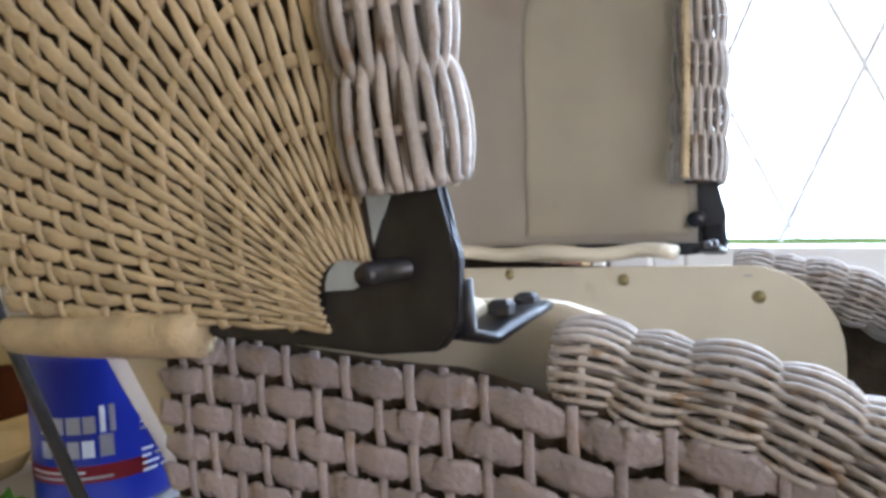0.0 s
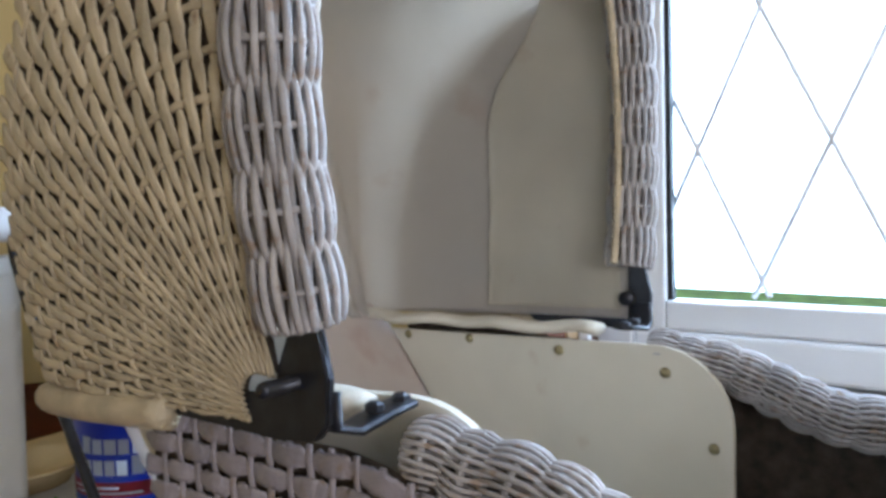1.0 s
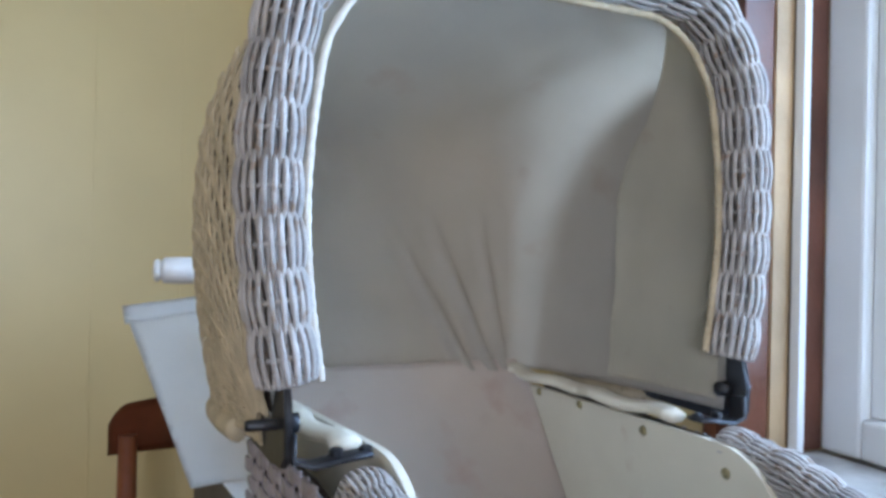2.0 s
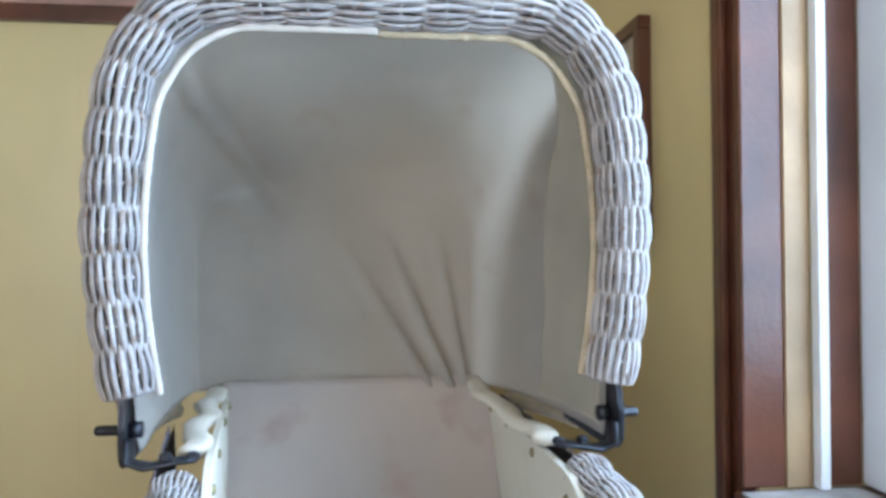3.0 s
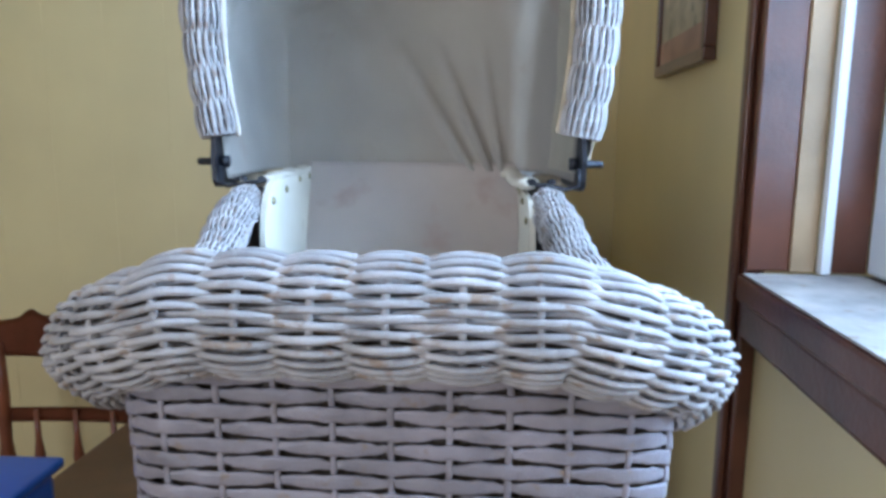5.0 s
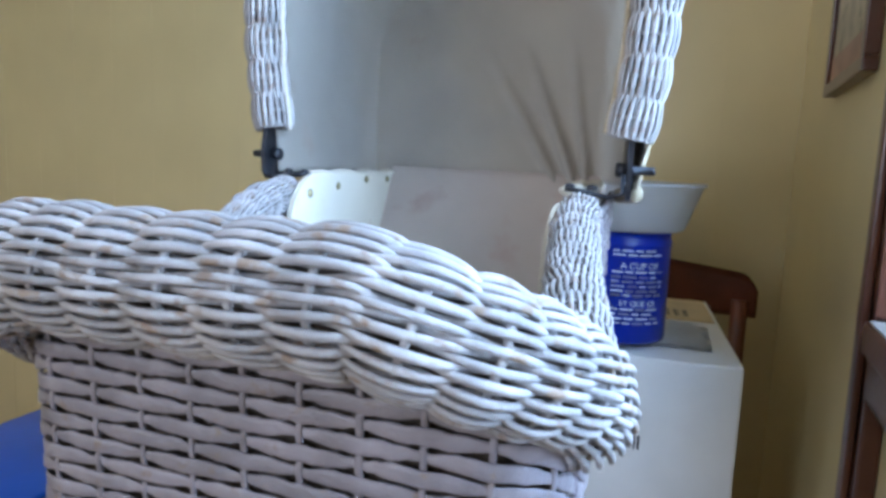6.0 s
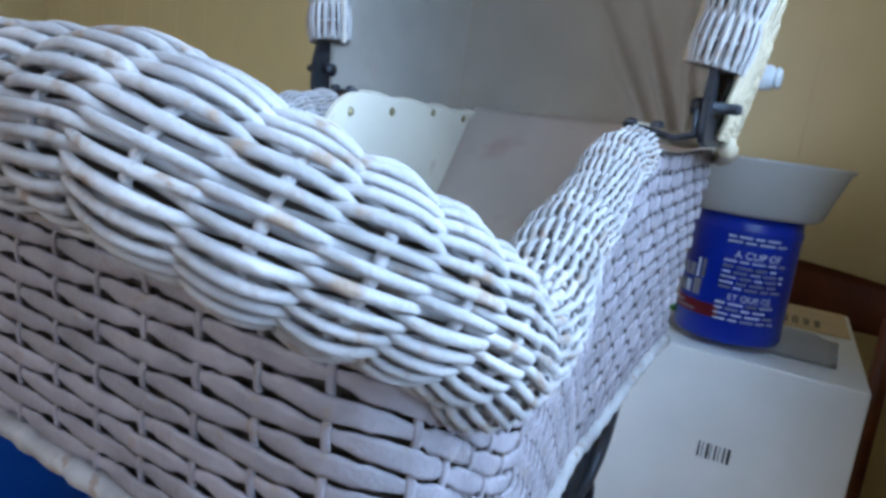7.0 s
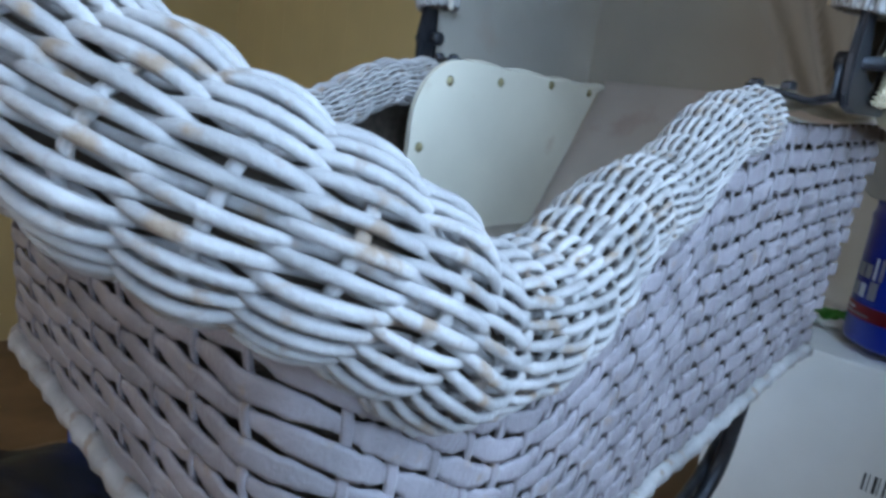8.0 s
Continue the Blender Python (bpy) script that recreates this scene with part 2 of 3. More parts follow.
part("sill_top", box(WX - 0.022, WX + 0.0848, OY0 - 0.118, OY1 - 0.009, OZ0 + 0.0082, OZ0 + 0.0105, 0.001), SILLPAINT, win, "worn pale sill top", False)
part("apron", box(WX - 0.018, WX, OY0 - 0.10, OY1 + 0.003, OZ0 - 0.055, OZ0 - 0.0185, 0.004), DARKWOOD, win, "dark wood apron under the sill", False)
FX = WX + 0.088  # inner face of the vinyl frame
part("window_frame", box(FX, FX + 0.05, OY1 - 0.050, OY1 - 0.0085, OZ0 + 0.012, OZ1, 0.004), WHITEPAINT, win, "white vinyl window frame", False)
part("window_frame", box(FX, FX + 0.05, OY0, OY0 + 0.05, OZ0 + 0.012, OZ1, 0.004), WHITEPAINT, win, smooth=False)
part("window_frame", box(FX, FX + 0.05, OY0 + 0.05, OY1 - 0.050, OZ0 + 0.012, OZ0 + 0.050, 0.004), WHITEPAINT, win, smooth=False)
part("window_frame", box(FX, FX + 0.05, OY0 + 0.05, OY1 - 0.050, OZ1 - 0.05, OZ1, 0.004), WHITEPAINT, win, smooth=False)
SY0, SY1, SZ0, SZ1 = OY0 + 0.0505, OY1 - 0.0505, OZ0 + 0.0505, OZ1 - 0.0505
for a in ((SY1 - 0.030, SY1, SZ0, SZ1), (SY0, SY0 + 0.030, SZ0, SZ1), (SY0 + 0.0303, SY1 - 0.0303, SZ0, SZ0 + 0.030), (SY0 + 0.0303, SY1 - 0.0303, SZ1 - 0.030, SZ1)):
    part("sash", box(FX + 0.012, FX + 0.042, a[0], a[1], a[2], a[3], 0.003), WHITEPAINT, win, "white vinyl sash", False)
for a in ((SY1 - 0.0355, SY1 - 0.0303, SZ0 + 0.0303, SZ1 - 0.0303), (SY0 + 0.0303, SY0 + 0.0355, SZ0 + 0.0303, SZ1 - 0.0303)):
    part("gasket", box(FX + 0.018, FX + 0.030, a[0], a[1], a[2], a[3], 0.001), BLACK, win, "black glazing gasket", False)
pane = part("pane", box(FX + 0.022, FX + 0.026, SY0 + 0.031, SY1 - 0.031, SZ0 + 0.031, SZ1 - 0.031), GLASS, win, "clear glass pane", False)
pane.visible_shadow = False


def lattice_bar(y, z, dy, dz, n):
    b = bmesh.new()
    p = [Vector((FX + 0.032, y + dy * i / 4, z + dz * i / 4)) for i in range(5)]
    return sweep(b, p, [Vector((1, 0, 0))] * 5, 0.006, 0.003, 6)


y0, y1, z0, z1 = SY0 + 0.031, SY1 - 0.031, SZ0 + 0.031, SZ1 - 0.031
slope = 2.2
pitch = 0.122
for sgn in (1, -1):
    for k in range(-14, 20):
        c = (z0 + 0.155) - sgn * slope * (y1 - 0.028) + k * pitch * slope  # z = sgn*slope*y + c
        pts = []
        for y in np.linspace(y0, y1, 120):
            z = sgn * slope * y + c
            if z0 <= z <= z1:
                pts.append((y, z))
        if len(pts) > 2:
            a, d = pts[0], pts[-1]
            part("lattice_bar", lattice_bar(a[0], a[1], d[0] - a[0], d[1] - a[1], 1), WHITEPAINT, win)

# window in the south wall
win2 = empty("window_2", label="white framed window in the far wall", category="window", kind="structure")
for a in ((-1.85, -1.79, 0.9, 2.2), (-0.61, -0.55, 0.9, 2.2), (-1.79, -0.61, 0.9, 0.96), (-1.79, -0.61, 2.14, 2.2)):
    part("window_frame", box(a[0], a[1], YB - 0.1, YB - 0.04, a[2], a[3], 0.004), WHITEPAINT, win2, smooth=False)

# outside
tagged(link("ground", box(-60, 60, -60, 60, -0.6, -0.5), GRASS, smooth=False), "green lawn outside the window", "ground", kind="structure")

# ---------------------------------------------------------------- table and things on it
table = empty("dining_table", pose(0, 0, 0), label="brown wooden dining table under the doll pram", category="table")
part("tabletop", box(-0.62, 0.275, -0.62, 0.70, 0.735, 0.765, 0.006), TABLEWOOD, table)
for x, y in ((-0.5, -0.55), (0.2, -0.55), (-0.5, 0.62), (0.2, 0.62)):
    part("leg", turned([(0.02, 0), (0.026, 0.1), (0.018, 0.14), (0.034, 0.3), (0.024, 0.5), (0.034, 0.6), (0.034, 0.735)], 16, m=Matrix.Translation((x, y, 0))), TABLEWOOD, table)

# ---------------------------------------------------------------- doll pram
SK = 0.11  # the old basket leans askew in plan


def S(v, u, z):
    return Vector((v - SK * u, u, z))


pram = empty("doll_pram", pose(0, 0, 0.766), label="antique white wicker doll pram with hood and cream lining", category="doll pram")
PINV = Matrix.Translation((0, 0, -0.766))


def pp(name, b, material, parent=None, label="", smooth=True):
    """A part of the pram, modelled in world places."""
    b.transform(PINV)
    return part(name, b, material, parent or pram, label, smooth)


def arch(a, hw=0.140, z0=1.30, z1=1.509, rc=0.055, bow=0.0):
    """An arch across the hood: a from 0 (left foot) over the top to 1 (right foot)."""
    m = min(a, 1 - a)
    if m < 0.33:
        v, z = -hw, lerp(z0, z1 - rc, m / 0.33)
    elif m < 0.42:
        t = (m - 0.33) / 0.09 * math.pi / 2
        v, z = -hw + rc - rc * math.cos(t), z1 - rc + rc * math.sin(t)
    else:
        v, z = lerp(-hw + rc, 0, (m - 0.42) / 0.08), z1
    f = (z - z0) / (z1 - z0)
    v -= bow * math.sin(math.pi * min(1, f * 1.15)) if m < 0.42 else 0
    return (-v if a > 0.5 else v), z


def roll(name, path, radius, strands, hoops, dia, parent, up=Vector((0, 0, 1)), squash=1.0, res=12, label="", material=None, pace=None):
    """A woven roll along path(t): reeds along it pass over one hoop and under the next, in turn."""
    material = material or WICKER
    N = hoops * res
    # even steps along the path
    fine = [path(i / 600) for i in range(601)]
    cum = [0.0]
    for p, q in zip(fine, fine[1:]):
        cum.append(cum[-1] + (q - p).length / (pace((len(cum) - 0.5) / 600) if pace else 1.0))
    ts = [float(np.interp(cum[-1] * i / N, cum, [k / 600 for k in range(601)])) for i in range(N + 1)]
    ps = [path(t) for t in ts]
    fr = []
    for i in range(N + 1):
        tan = (ps[min(N, i + 1)] - ps[max(0, i - 1)]).normalized()
        x = up(ts[i]) if callable(up) else up
        x = (x - tan * x.dot(tan)).normalized()
        fr.append((x, tan.cross(x)))
    rad = [radius(t) if callable(radius) else radius for t in ts]
    # core in a dark brown that paints the shade between the reeds
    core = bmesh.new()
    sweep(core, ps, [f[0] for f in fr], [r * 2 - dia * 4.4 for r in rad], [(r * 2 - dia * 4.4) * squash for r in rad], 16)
    holder = pp(name, core, SHADECORE, None, label)
    drift = [random.uniform(-0.18, 0.18) for _ in range(hoops + 2)]
    for k in range(strands):
        b = bmesh.new()
        pts, nors, ww, hh = [], [], [], []
        ph0, fat = random.uniform(0, 6), random.uniform(0.88, 1.1)
        slack = [random.uniform(0.75, 1.25) for _ in range(hoops + 2)]
        for i in range(N + 1):
            wave = math.cos(math.pi * (i / res - 0.5) + math.pi * (k % 2))
            j = i // res
            side = 0.10 * math.sin(i * 0.19 + ph0) + 0.06 * math.sin(i * 0.43 + 2 * ph0) + lerp(drift[j], drift[j + 1], (i % res) / res)
            a = 2 * math.pi * (k + 0.5 + side) / strands
            d = fr[i][0] * (math.cos(a) * squash) + fr[i][1] * math.sin(a)
            lift = (0.62 * slack[j] if wave > 0 else 1.15) * math.copysign(abs(wave) ** 0.8, wave)
            pts.append(ps[i] + d * (rad[i] + dia * lift))
            nors.append(d.normalized())
            w = min(dia * 1.12, 2 * math.pi * rad[i] / strands * (1.14 + 0.18 * wave)) * fat
            ww.append(w)
            hh.append(min(dia, w) * 0.86)
        sweep(b, pts, nors, ww, hh, 8)
        pp("reed", b, material, holder)
    b = bmesh.new()
    for j in range(hoops):
        i = min(N, j * res + res // 2)
        ring = []
        m = strands * 2
        for q in range(m + 1):
            a = 2 * math.pi * q / m
            d = fr[i][0] * (math.cos(a) * squash) + fr[i][1] * math.sin(a)
            # the hoop dips under the reeds that pass over it and shows between them
            k = (q - 1) / 2
            dip = 0.16 * math.cos(math.pi * (k + j + 1))
            ring.append((ps[i] + d * (rad[i] + dia * (dip - 0.06)), d.normalized()))
        sweep(b, [r[0] for r in ring], [r[1] for r in ring], dia * 0.95, dia * 0.6, 6)
    pp("hoop_reeds", b, material, holder)
    return holder


# shade inside the rolls and behind the weaves, put in as a dark colour
SHADECORE = mat("gap_shade_brown", (0.10, 0.075, 0.055), 0.8, 0, 0.3, 120, 0.4, 600)


def weave(name, P, Nrm, rows, stakes, wide, thick, parent_label="", res=6, stake_w=0.0035, double=False, material=None, backing=None, row_range=None, nip=0.45, wave=0.42, sharp=1.6):
    """Plain weave over the surface P(s, t): flat reeds along s, stakes along t."""
    material = material or FLAT
    # the backing sheet's dark colour imitates shade in the holes of the weave
    holder = pp(name, sheet(lambda a, b: P(a, b) - Nrm(a, b) * (thick * 2.2), 60, 14, 0.0006), backing or SHADECORE, None, parent_label)
    N = stakes * res
    for r in range(rows):
        t = (r + 0.5) / rows
        if row_range:
            t = row_range(t)
        b = bmesh.new()
        pts, nors = [], []
        for i in range(N + 1):
            s = i / N
            n = Nrm(s, t)
            off = thick * wave * math.cos(math.pi * i / res + (math.pi if r % 2 else 0))
            tt = t + random.uniform(-0.06, 0.06) / rows
            pts.append(P(s, tt) + n * off)
            nors.append(n)
        w = [(wide(i / N, t) if callable(wide) else wide) * (1 - nip * max(0.0, -math.cos(math.pi * i / res + (math.pi if r % 2 else 0))) ** sharp) * random.uniform(0.97, 1.03) for i in range(N + 1)]
        sweep(b, pts, nors, w, thick, 8, 0.6)
        pp("reed", b, material, holder)
    for j in range(stakes):
        s = (j + 0.0) / stakes
        if s <= 0.002:
            continue
        for ds in ((-0.09, 0.09) if double else (0,)):
            b = bmesh.new()
            pts, nors = [], []
            M = rows * 3
            for q in range(M + 1):
                t = q / M
                ss = s + ds / stakes
                n = Nrm(ss, t)
                ph = math.pi * (t * rows - 0.5) + math.pi * (j % 2)
                pts.append(P(ss, t) - n * (thick * (0.30 + 0.35 * math.sin(ph + math.pi / 2))))
                nors.append(n)
            sweep(b, pts, nors, stake_w * random.uniform(0.9, 1.1), thick, 8, 0.6)
            pp("stake", b, material, holder)
    return holder


# hood rim
def rim_path(a):
    v, z = arch(a, 0.1335, z1=1.517, bow=0.010)
    return S(v + 0.003, 0.0, z)


def rim_up(a):
    return S(0, -1, 0).normalized()


roll("hood_rim", rim_path, 0.0133, 38, 26, 0.0027, None, up=rim_up, label="woven rolled rim of the hood")


def side_point(sg, u, z):
    """Outer face of the hood's side at depth u and height z."""
    f = max(0.0, min(1.0, (z - 1.26) / 0.22))
    hw = 0.142 + 0.010 * math.sin(math.pi * min(1, f * 1.05)) - 0.009 * max(0, f - 0.72) ** 2 / 0.08 - 0.006 * (1 - f) ** 2
    hw += 0.006 * math.sin(math.pi * min(1, max(0, u) / 0.195)) - 0.010 * max(0, u / 0.195 - 0.72) ** 2 / 0.08
    hw -= 0.07 * max(0.0, u - 0.09) ** 2 / 0.06 + (0.008 * max(0, u) / 0.15 if sg > 0 else 0.0)
    return S(sg * hw + 0.004, u, z)


def hood_side(sg):
    # polar weave that fans from the hinge
    def P(s, t):
        # s: 0 at the hinge, 1 at the far edge; t: 0 bottom bar, 1 along the rim
        th = math.pi / 2 * t
        r0 = 0.016 + 0.004 * math.sin(math.pi * t)
        # outer limit: back edge u=0.19, top z=1.48, rounded
        cu, cz = math.cos(th), math.sin(th)
        R = 1.0 / ((cu / 0.154) ** 2.7 + (cz / 0.214) ** 2.7) ** (1 / 2.7)
        r = lerp(r0, R, s)
        return side_point(sg, 0.004 + 0.003 * t + r * cu, 1.266 + r * cz)

    def Nn(s, t):
        e = 0.01
        a = P(min(1, s + e), t) - P(max(0, s - e), t)
        c = P(s, min(1, t + e)) - P(s, max(0, t - e))
        n = a.cross(c).normalized()
        return n if n.x * sg > 0 else -n

    def w(s, t):
        th = math.pi / 2 * t
        R = 1.0 / ((math.cos(th) / 0.154) ** 2.7 + (math.sin(th) / 0.214) ** 2.7) ** (1 / 2.7)
        pitch = lerp(0.018, R, s) * math.pi / 2 / 30
        return max(0.0015, 0.84 * pitch) * (0.92 + 0.16 * noise.noise(Vector((s * 4, t * 40, 5))))
    return weave("hood_side", P, Nn, 30, 13, w, 0.0015, "woven fan-shaped hood side", res=8, stake_w=0.0030, material=TANREED)


hood_side(-1)
hood_side(1)

# bottom bars of the hood, wrapped with reed
for sg in (-1, 1):
    b = bmesh.new()
    p = [side_point(sg, lerp(0.060, 0.157, i / 12), lerp(1.264, 1.258, i / 12)) for i in range(13)]
    sweep(b, p, [Vector((0, 0, 1))] * 13, 0.011, 0.013, 10)
    pp("hood_bar", b, TANREED, None, "reed-wrapped lower bar of the hood")


# lining of the hood
def lining(a, b):
    f = min(1, b / 0.6)
    g, f = 1 - math.cos(math.pi / 2 * f), math.sin(math.pi / 2 * f)
    va, za = arch(a, 0.1295, 1.268, 1.506, 0.050, 0.006)
    va += 0.003
    vb, zb = arch(a, 0.110, 1.266, 1.420, 0.040)
    vb -= 0.006
    v, z, u = lerp(va, vb, g), lerp(za, zb, g), lerp(0.0, 0.186, f)
    # sag between rim and back, soft folds
    v *= 1 + 0.02 * math.sin(math.pi * f)
    if b > 0.6:
        q = (b - 0.6) / 0.4
        k = 1 - q * 0.999
        v, z = v * k, 1.266 + (z - 1.266) * k
        u += 0.004 * math.sin(q * math.pi)
    p = Vector((v * 14, u * 14, z * 14))
    w = 0.0030 * noise.noise(p) + 0.0014 * noise.noise(p * 2.6)
    # drawn folds that run down to the right-hand back corner
    for c, sl, am, wd in ((0.055, -0.60, 0.0060, 0.006), (0.076, -0.42, 0.0080, 0.005), (0.094, -0.16, 0.006, 0.004)):
        d = (v - c - sl * (z - 1.29)) / wd
        if z < 1.40:
            w += 2.4 * am * math.exp(-d * d) * min(1, f) * max(0, 1 - (z - 1.268) / 0.13)
    d = ((z - 1.455) + 1.2 * (v + 0.085)) / 0.007
    w += 0.009 * math.exp(-d * d) * (1 if v < -0.03 else 0) * max(0, 1 - abs(v + 0.095) / 0.05)
    d = ((z - 1.415) - 0.25 * (v + 0.11)) / 0.006
    w += 0.004 * math.exp(-d * d) * max(0, 1 - abs(v + 0.09) / 0.05)
    back = max(0, min(1, (f - 0.6) / 0.4))
    return S(v + w * (1 - back) * (1 if v < 0 else -1), u - w * back, z - w * (1 - back) * (1 if z > 1.42 else 0))


pp("hood_lining", sheet(lining, 150, 90, 0.0012), CLOTH, None, "wrinkled cream cloth lining of the hood")


# window light on the lining's right side, imitated by a sheet of paler cloth
def lining_glow(a, b):
    p = lining(lerp(0.585, 0.99, a), lerp(0.01, 0.01 + 0.20 * math.sin(math.pi / 2 * min(1, a / 0.45)), b))
    return p + Vector((-0.0012, -0.0003, -0.0008 * max(0, 1 - a / 0.3)))


pp("lining_glow", sheet(lining_glow, 80, 20, 0.0003), BOARD, None, "paler beige strip imitating window glow along the lining's edge")


# reed-wrapped binding along the inner edge of the rim
b = bmesh.new()
p = []
for i in range(241):
    v, z = arch(lerp(0.50, 0.98, i / 240), 0.1165, 1.294, 1.500, 0.050, 0.010)
    p.append(S(v + 0.003, 0.003, z))
sweep(b, p, [Vector((0, -1, 0))] * 241, [0.0042 + 0.0008 * (i // 2 % 2) for i in range(241)], [0.0042 + 0.0008 * (i // 2 % 2) for i in range(241)], 8)
pp("rim_binding", b, TANREED, None, "tan reed-wrapped binding inside the hood rim")

b = bmesh.new()
p = []
for i in range(181):
    v, z = arch(lerp(0.02, 0.50, i / 180), 0.1165, 1.290, 1.500, 0.050, 0.010)
    p.append(S(v + 0.003, -0.002, z))
sweep(b, p, [Vector((0.25, -1, 0))] * 181, [0.0036 + 0.0007 * (i // 3 % 2) for i in range(181)], [0.0022 + 0.0009 * (i // 3 % 2) for i in range(181)], 8)
pp("selvage", b, CLOTH, None, "white stitched cloth edge of the lining")


# body wall path in plan: left head edge, foot, right head edge
def plan(s, grow=0.0):
    hv_head, hv_foot, uf, rc = 0.131 + grow, 0.114 + grow, -0.270 - grow, 0.034 + max(grow, -0.015)
    L1 = 0.106 - (uf + rc)
    arc = math.pi / 2 * rc
    flat = 2 * (hv_foot - rc)
    tot = 2 * (L1 + arc) + flat
    d = s * tot
    mir = d > tot / 2
    if mir:
        d = tot - d
    if d < L1:
        u = 0.106 - d
        v = -lerp(hv_foot, hv_head, max(0, (u - uf) / (0.106 - uf)))
    elif d < L1 + arc:
        t = (d - L1) / rc
        v, u = -hv_foot + rc - rc * math.cos(t), uf + rc - rc * math.sin(t)
    else:
        v, u = -hv_foot + rc + (d - L1 - arc), uf
    return (-v if mir else v), u


def wall_bottom(u):
    return curve_at(((-0.27, 1.137), (-0.20, 1.113), (-0.15, 1.105), (-0.07, 1.105), (0.10, 1.130)), u)


def wall_top(u):
    return curve_at(((-0.27, 1.229), (-0.20, 1.199), (-0.13, 1.221), (-0.05, 1.245), (0.0, 1.255), (0.11, 1.262)), u)


def body_P(s, t):
    v, u = plan(s, lerp(-0.010, -0.006, t))
    square = max(0.0, min(1.0, (-0.06 - u) / 0.14))
    z = lerp(wall_bottom(u), wall_top(u), t)
    u += max(0.0, u / 0.106) * (lerp(0.012, 0.055, t) if v > 0 else -0.012)  # the head edge leans back on one side
    return S(v * (1 + 0.07 * square) + 0.015 * square, u + 0.03 * v * square, z)


def body_N(s, t):
    e = 0.004
    a = body_P(min(1, s + e), t) - body_P(max(0, s - e), t)
    n = a.cross(Vector((0, 0, 1))).normalized()
    c = body_P(s, t) - S(0, -0.05, 0)
    return n if n.x * c.x + n.y * c.y > 0 else -n


SIDE, FOOT = 34, 10  # stakes along each side and across the foot
STAKES = 2 * SIDE + FOOT


def spread(s):
    """The stakes stand close along the sides and wide apart across the foot."""
    a, q = 0.385, s * STAKES
    if q <= SIDE:
        return a * q / SIDE
    if q >= SIDE + FOOT:
        return 1 - a * (STAKES - q) / SIDE
    return a + (1 - 2 * a) * (q - SIDE) / FOOT


def reed_width(s, t):
    u = plan(spread(s))[1]
    return lerp(0.0083, 0.0077, max(0.0, min(1.0, (u + 0.24) / 0.06))) * (wall_top(u) - wall_bottom(u)) / 0.122


weave("basket_wall", lambda s, t: body_P(spread(s), t), lambda s, t: body_N(spread(s), t), 13, STAKES, reed_width, 0.0014, "woven flat-reed basket wall", res=8, stake_w=0.0027, double=False, material=FLAT)


# rolled rim round the sides and foot
RU0, RUF, RHV0, RHV1, RRC = -0.023, -0.290, 0.107, 0.118, 0.055


def rim_plan(s):
    """Plan of the rolled rim: left hinge, round the foot, right hinge."""
    L1 = RU0 - (RUF + RRC)
    arc = math.pi / 2 * RRC
    tot = 2 * (L1 + arc) + 2 * (RHV1 - RRC)
    d = s * tot
    mir = d > tot / 2
    if mir:
        d = tot - d
    if d < L1:
        u = RU0 - d
        f = (u - RUF - RRC) / L1
        v, k = -lerp(RHV1, RHV0, f) + 0.003 * math.sin(math.pi * f), 0.0
    elif d < L1 + arc:
        t = (d - L1) / RRC
        v, u, k = -RHV1 + RRC - RRC * math.cos(t), RUF + RRC - RRC * math.sin(t), t / (math.pi / 2)
    else:
        v, u, k = -RHV1 + RRC + (d - L1 - arc), RUF, 1.0
    v = -v if mir else v
    square = max(0.0, min(1.0, (-0.06 - u) / 0.14))
    return v + 0.003 + 0.009 * square, u + 0.03 * v * square, k


def rim2(s):
    v, u, k = rim_plan(s)
    z = curve_at(((-0.26, 1.205), (-0.20, 1.200), (-0.13, 1.222), (-0.05, 1.249), (-0.03, 1.253)), u)
    return S(v, u, lerp(z, 1.243, k ** 0.75))


def rim2_r(s):
    v, u, k = rim_plan(s)
    return lerp(curve_at(((-0.22, 0.0165), (-0.12, 0.0125), (0.0, 0.0110)), u), 0.0192, k)


roll("basket_rim", rim2, rim2_r, 54, 46, 0.0030, None, pace=lambda s: lerp(0.0140, 0.0215, max(0.0, rim_plan(s)[2] - 0.6) / 0.4), label="thick rolled wicker rim of the basket")
# wrapped lower edge of the basket
b = bmesh.new()
pts = [body_P(i / 160, 0.0) + Vector((0, 0, -0.004)) for i in range(161)]
sweep(b, pts, [Vector((0, 0, 1))] * 161, [0.009 + 0.0012 * math.sin(i * 2.4) for i in range(161)], [0.009 + 0.0012 * math.sin(i * 2.4) for i in range(161)], 8)
pp("lower_edge", b, WICKER, None, "reed-wrapped lower edge of the basket")


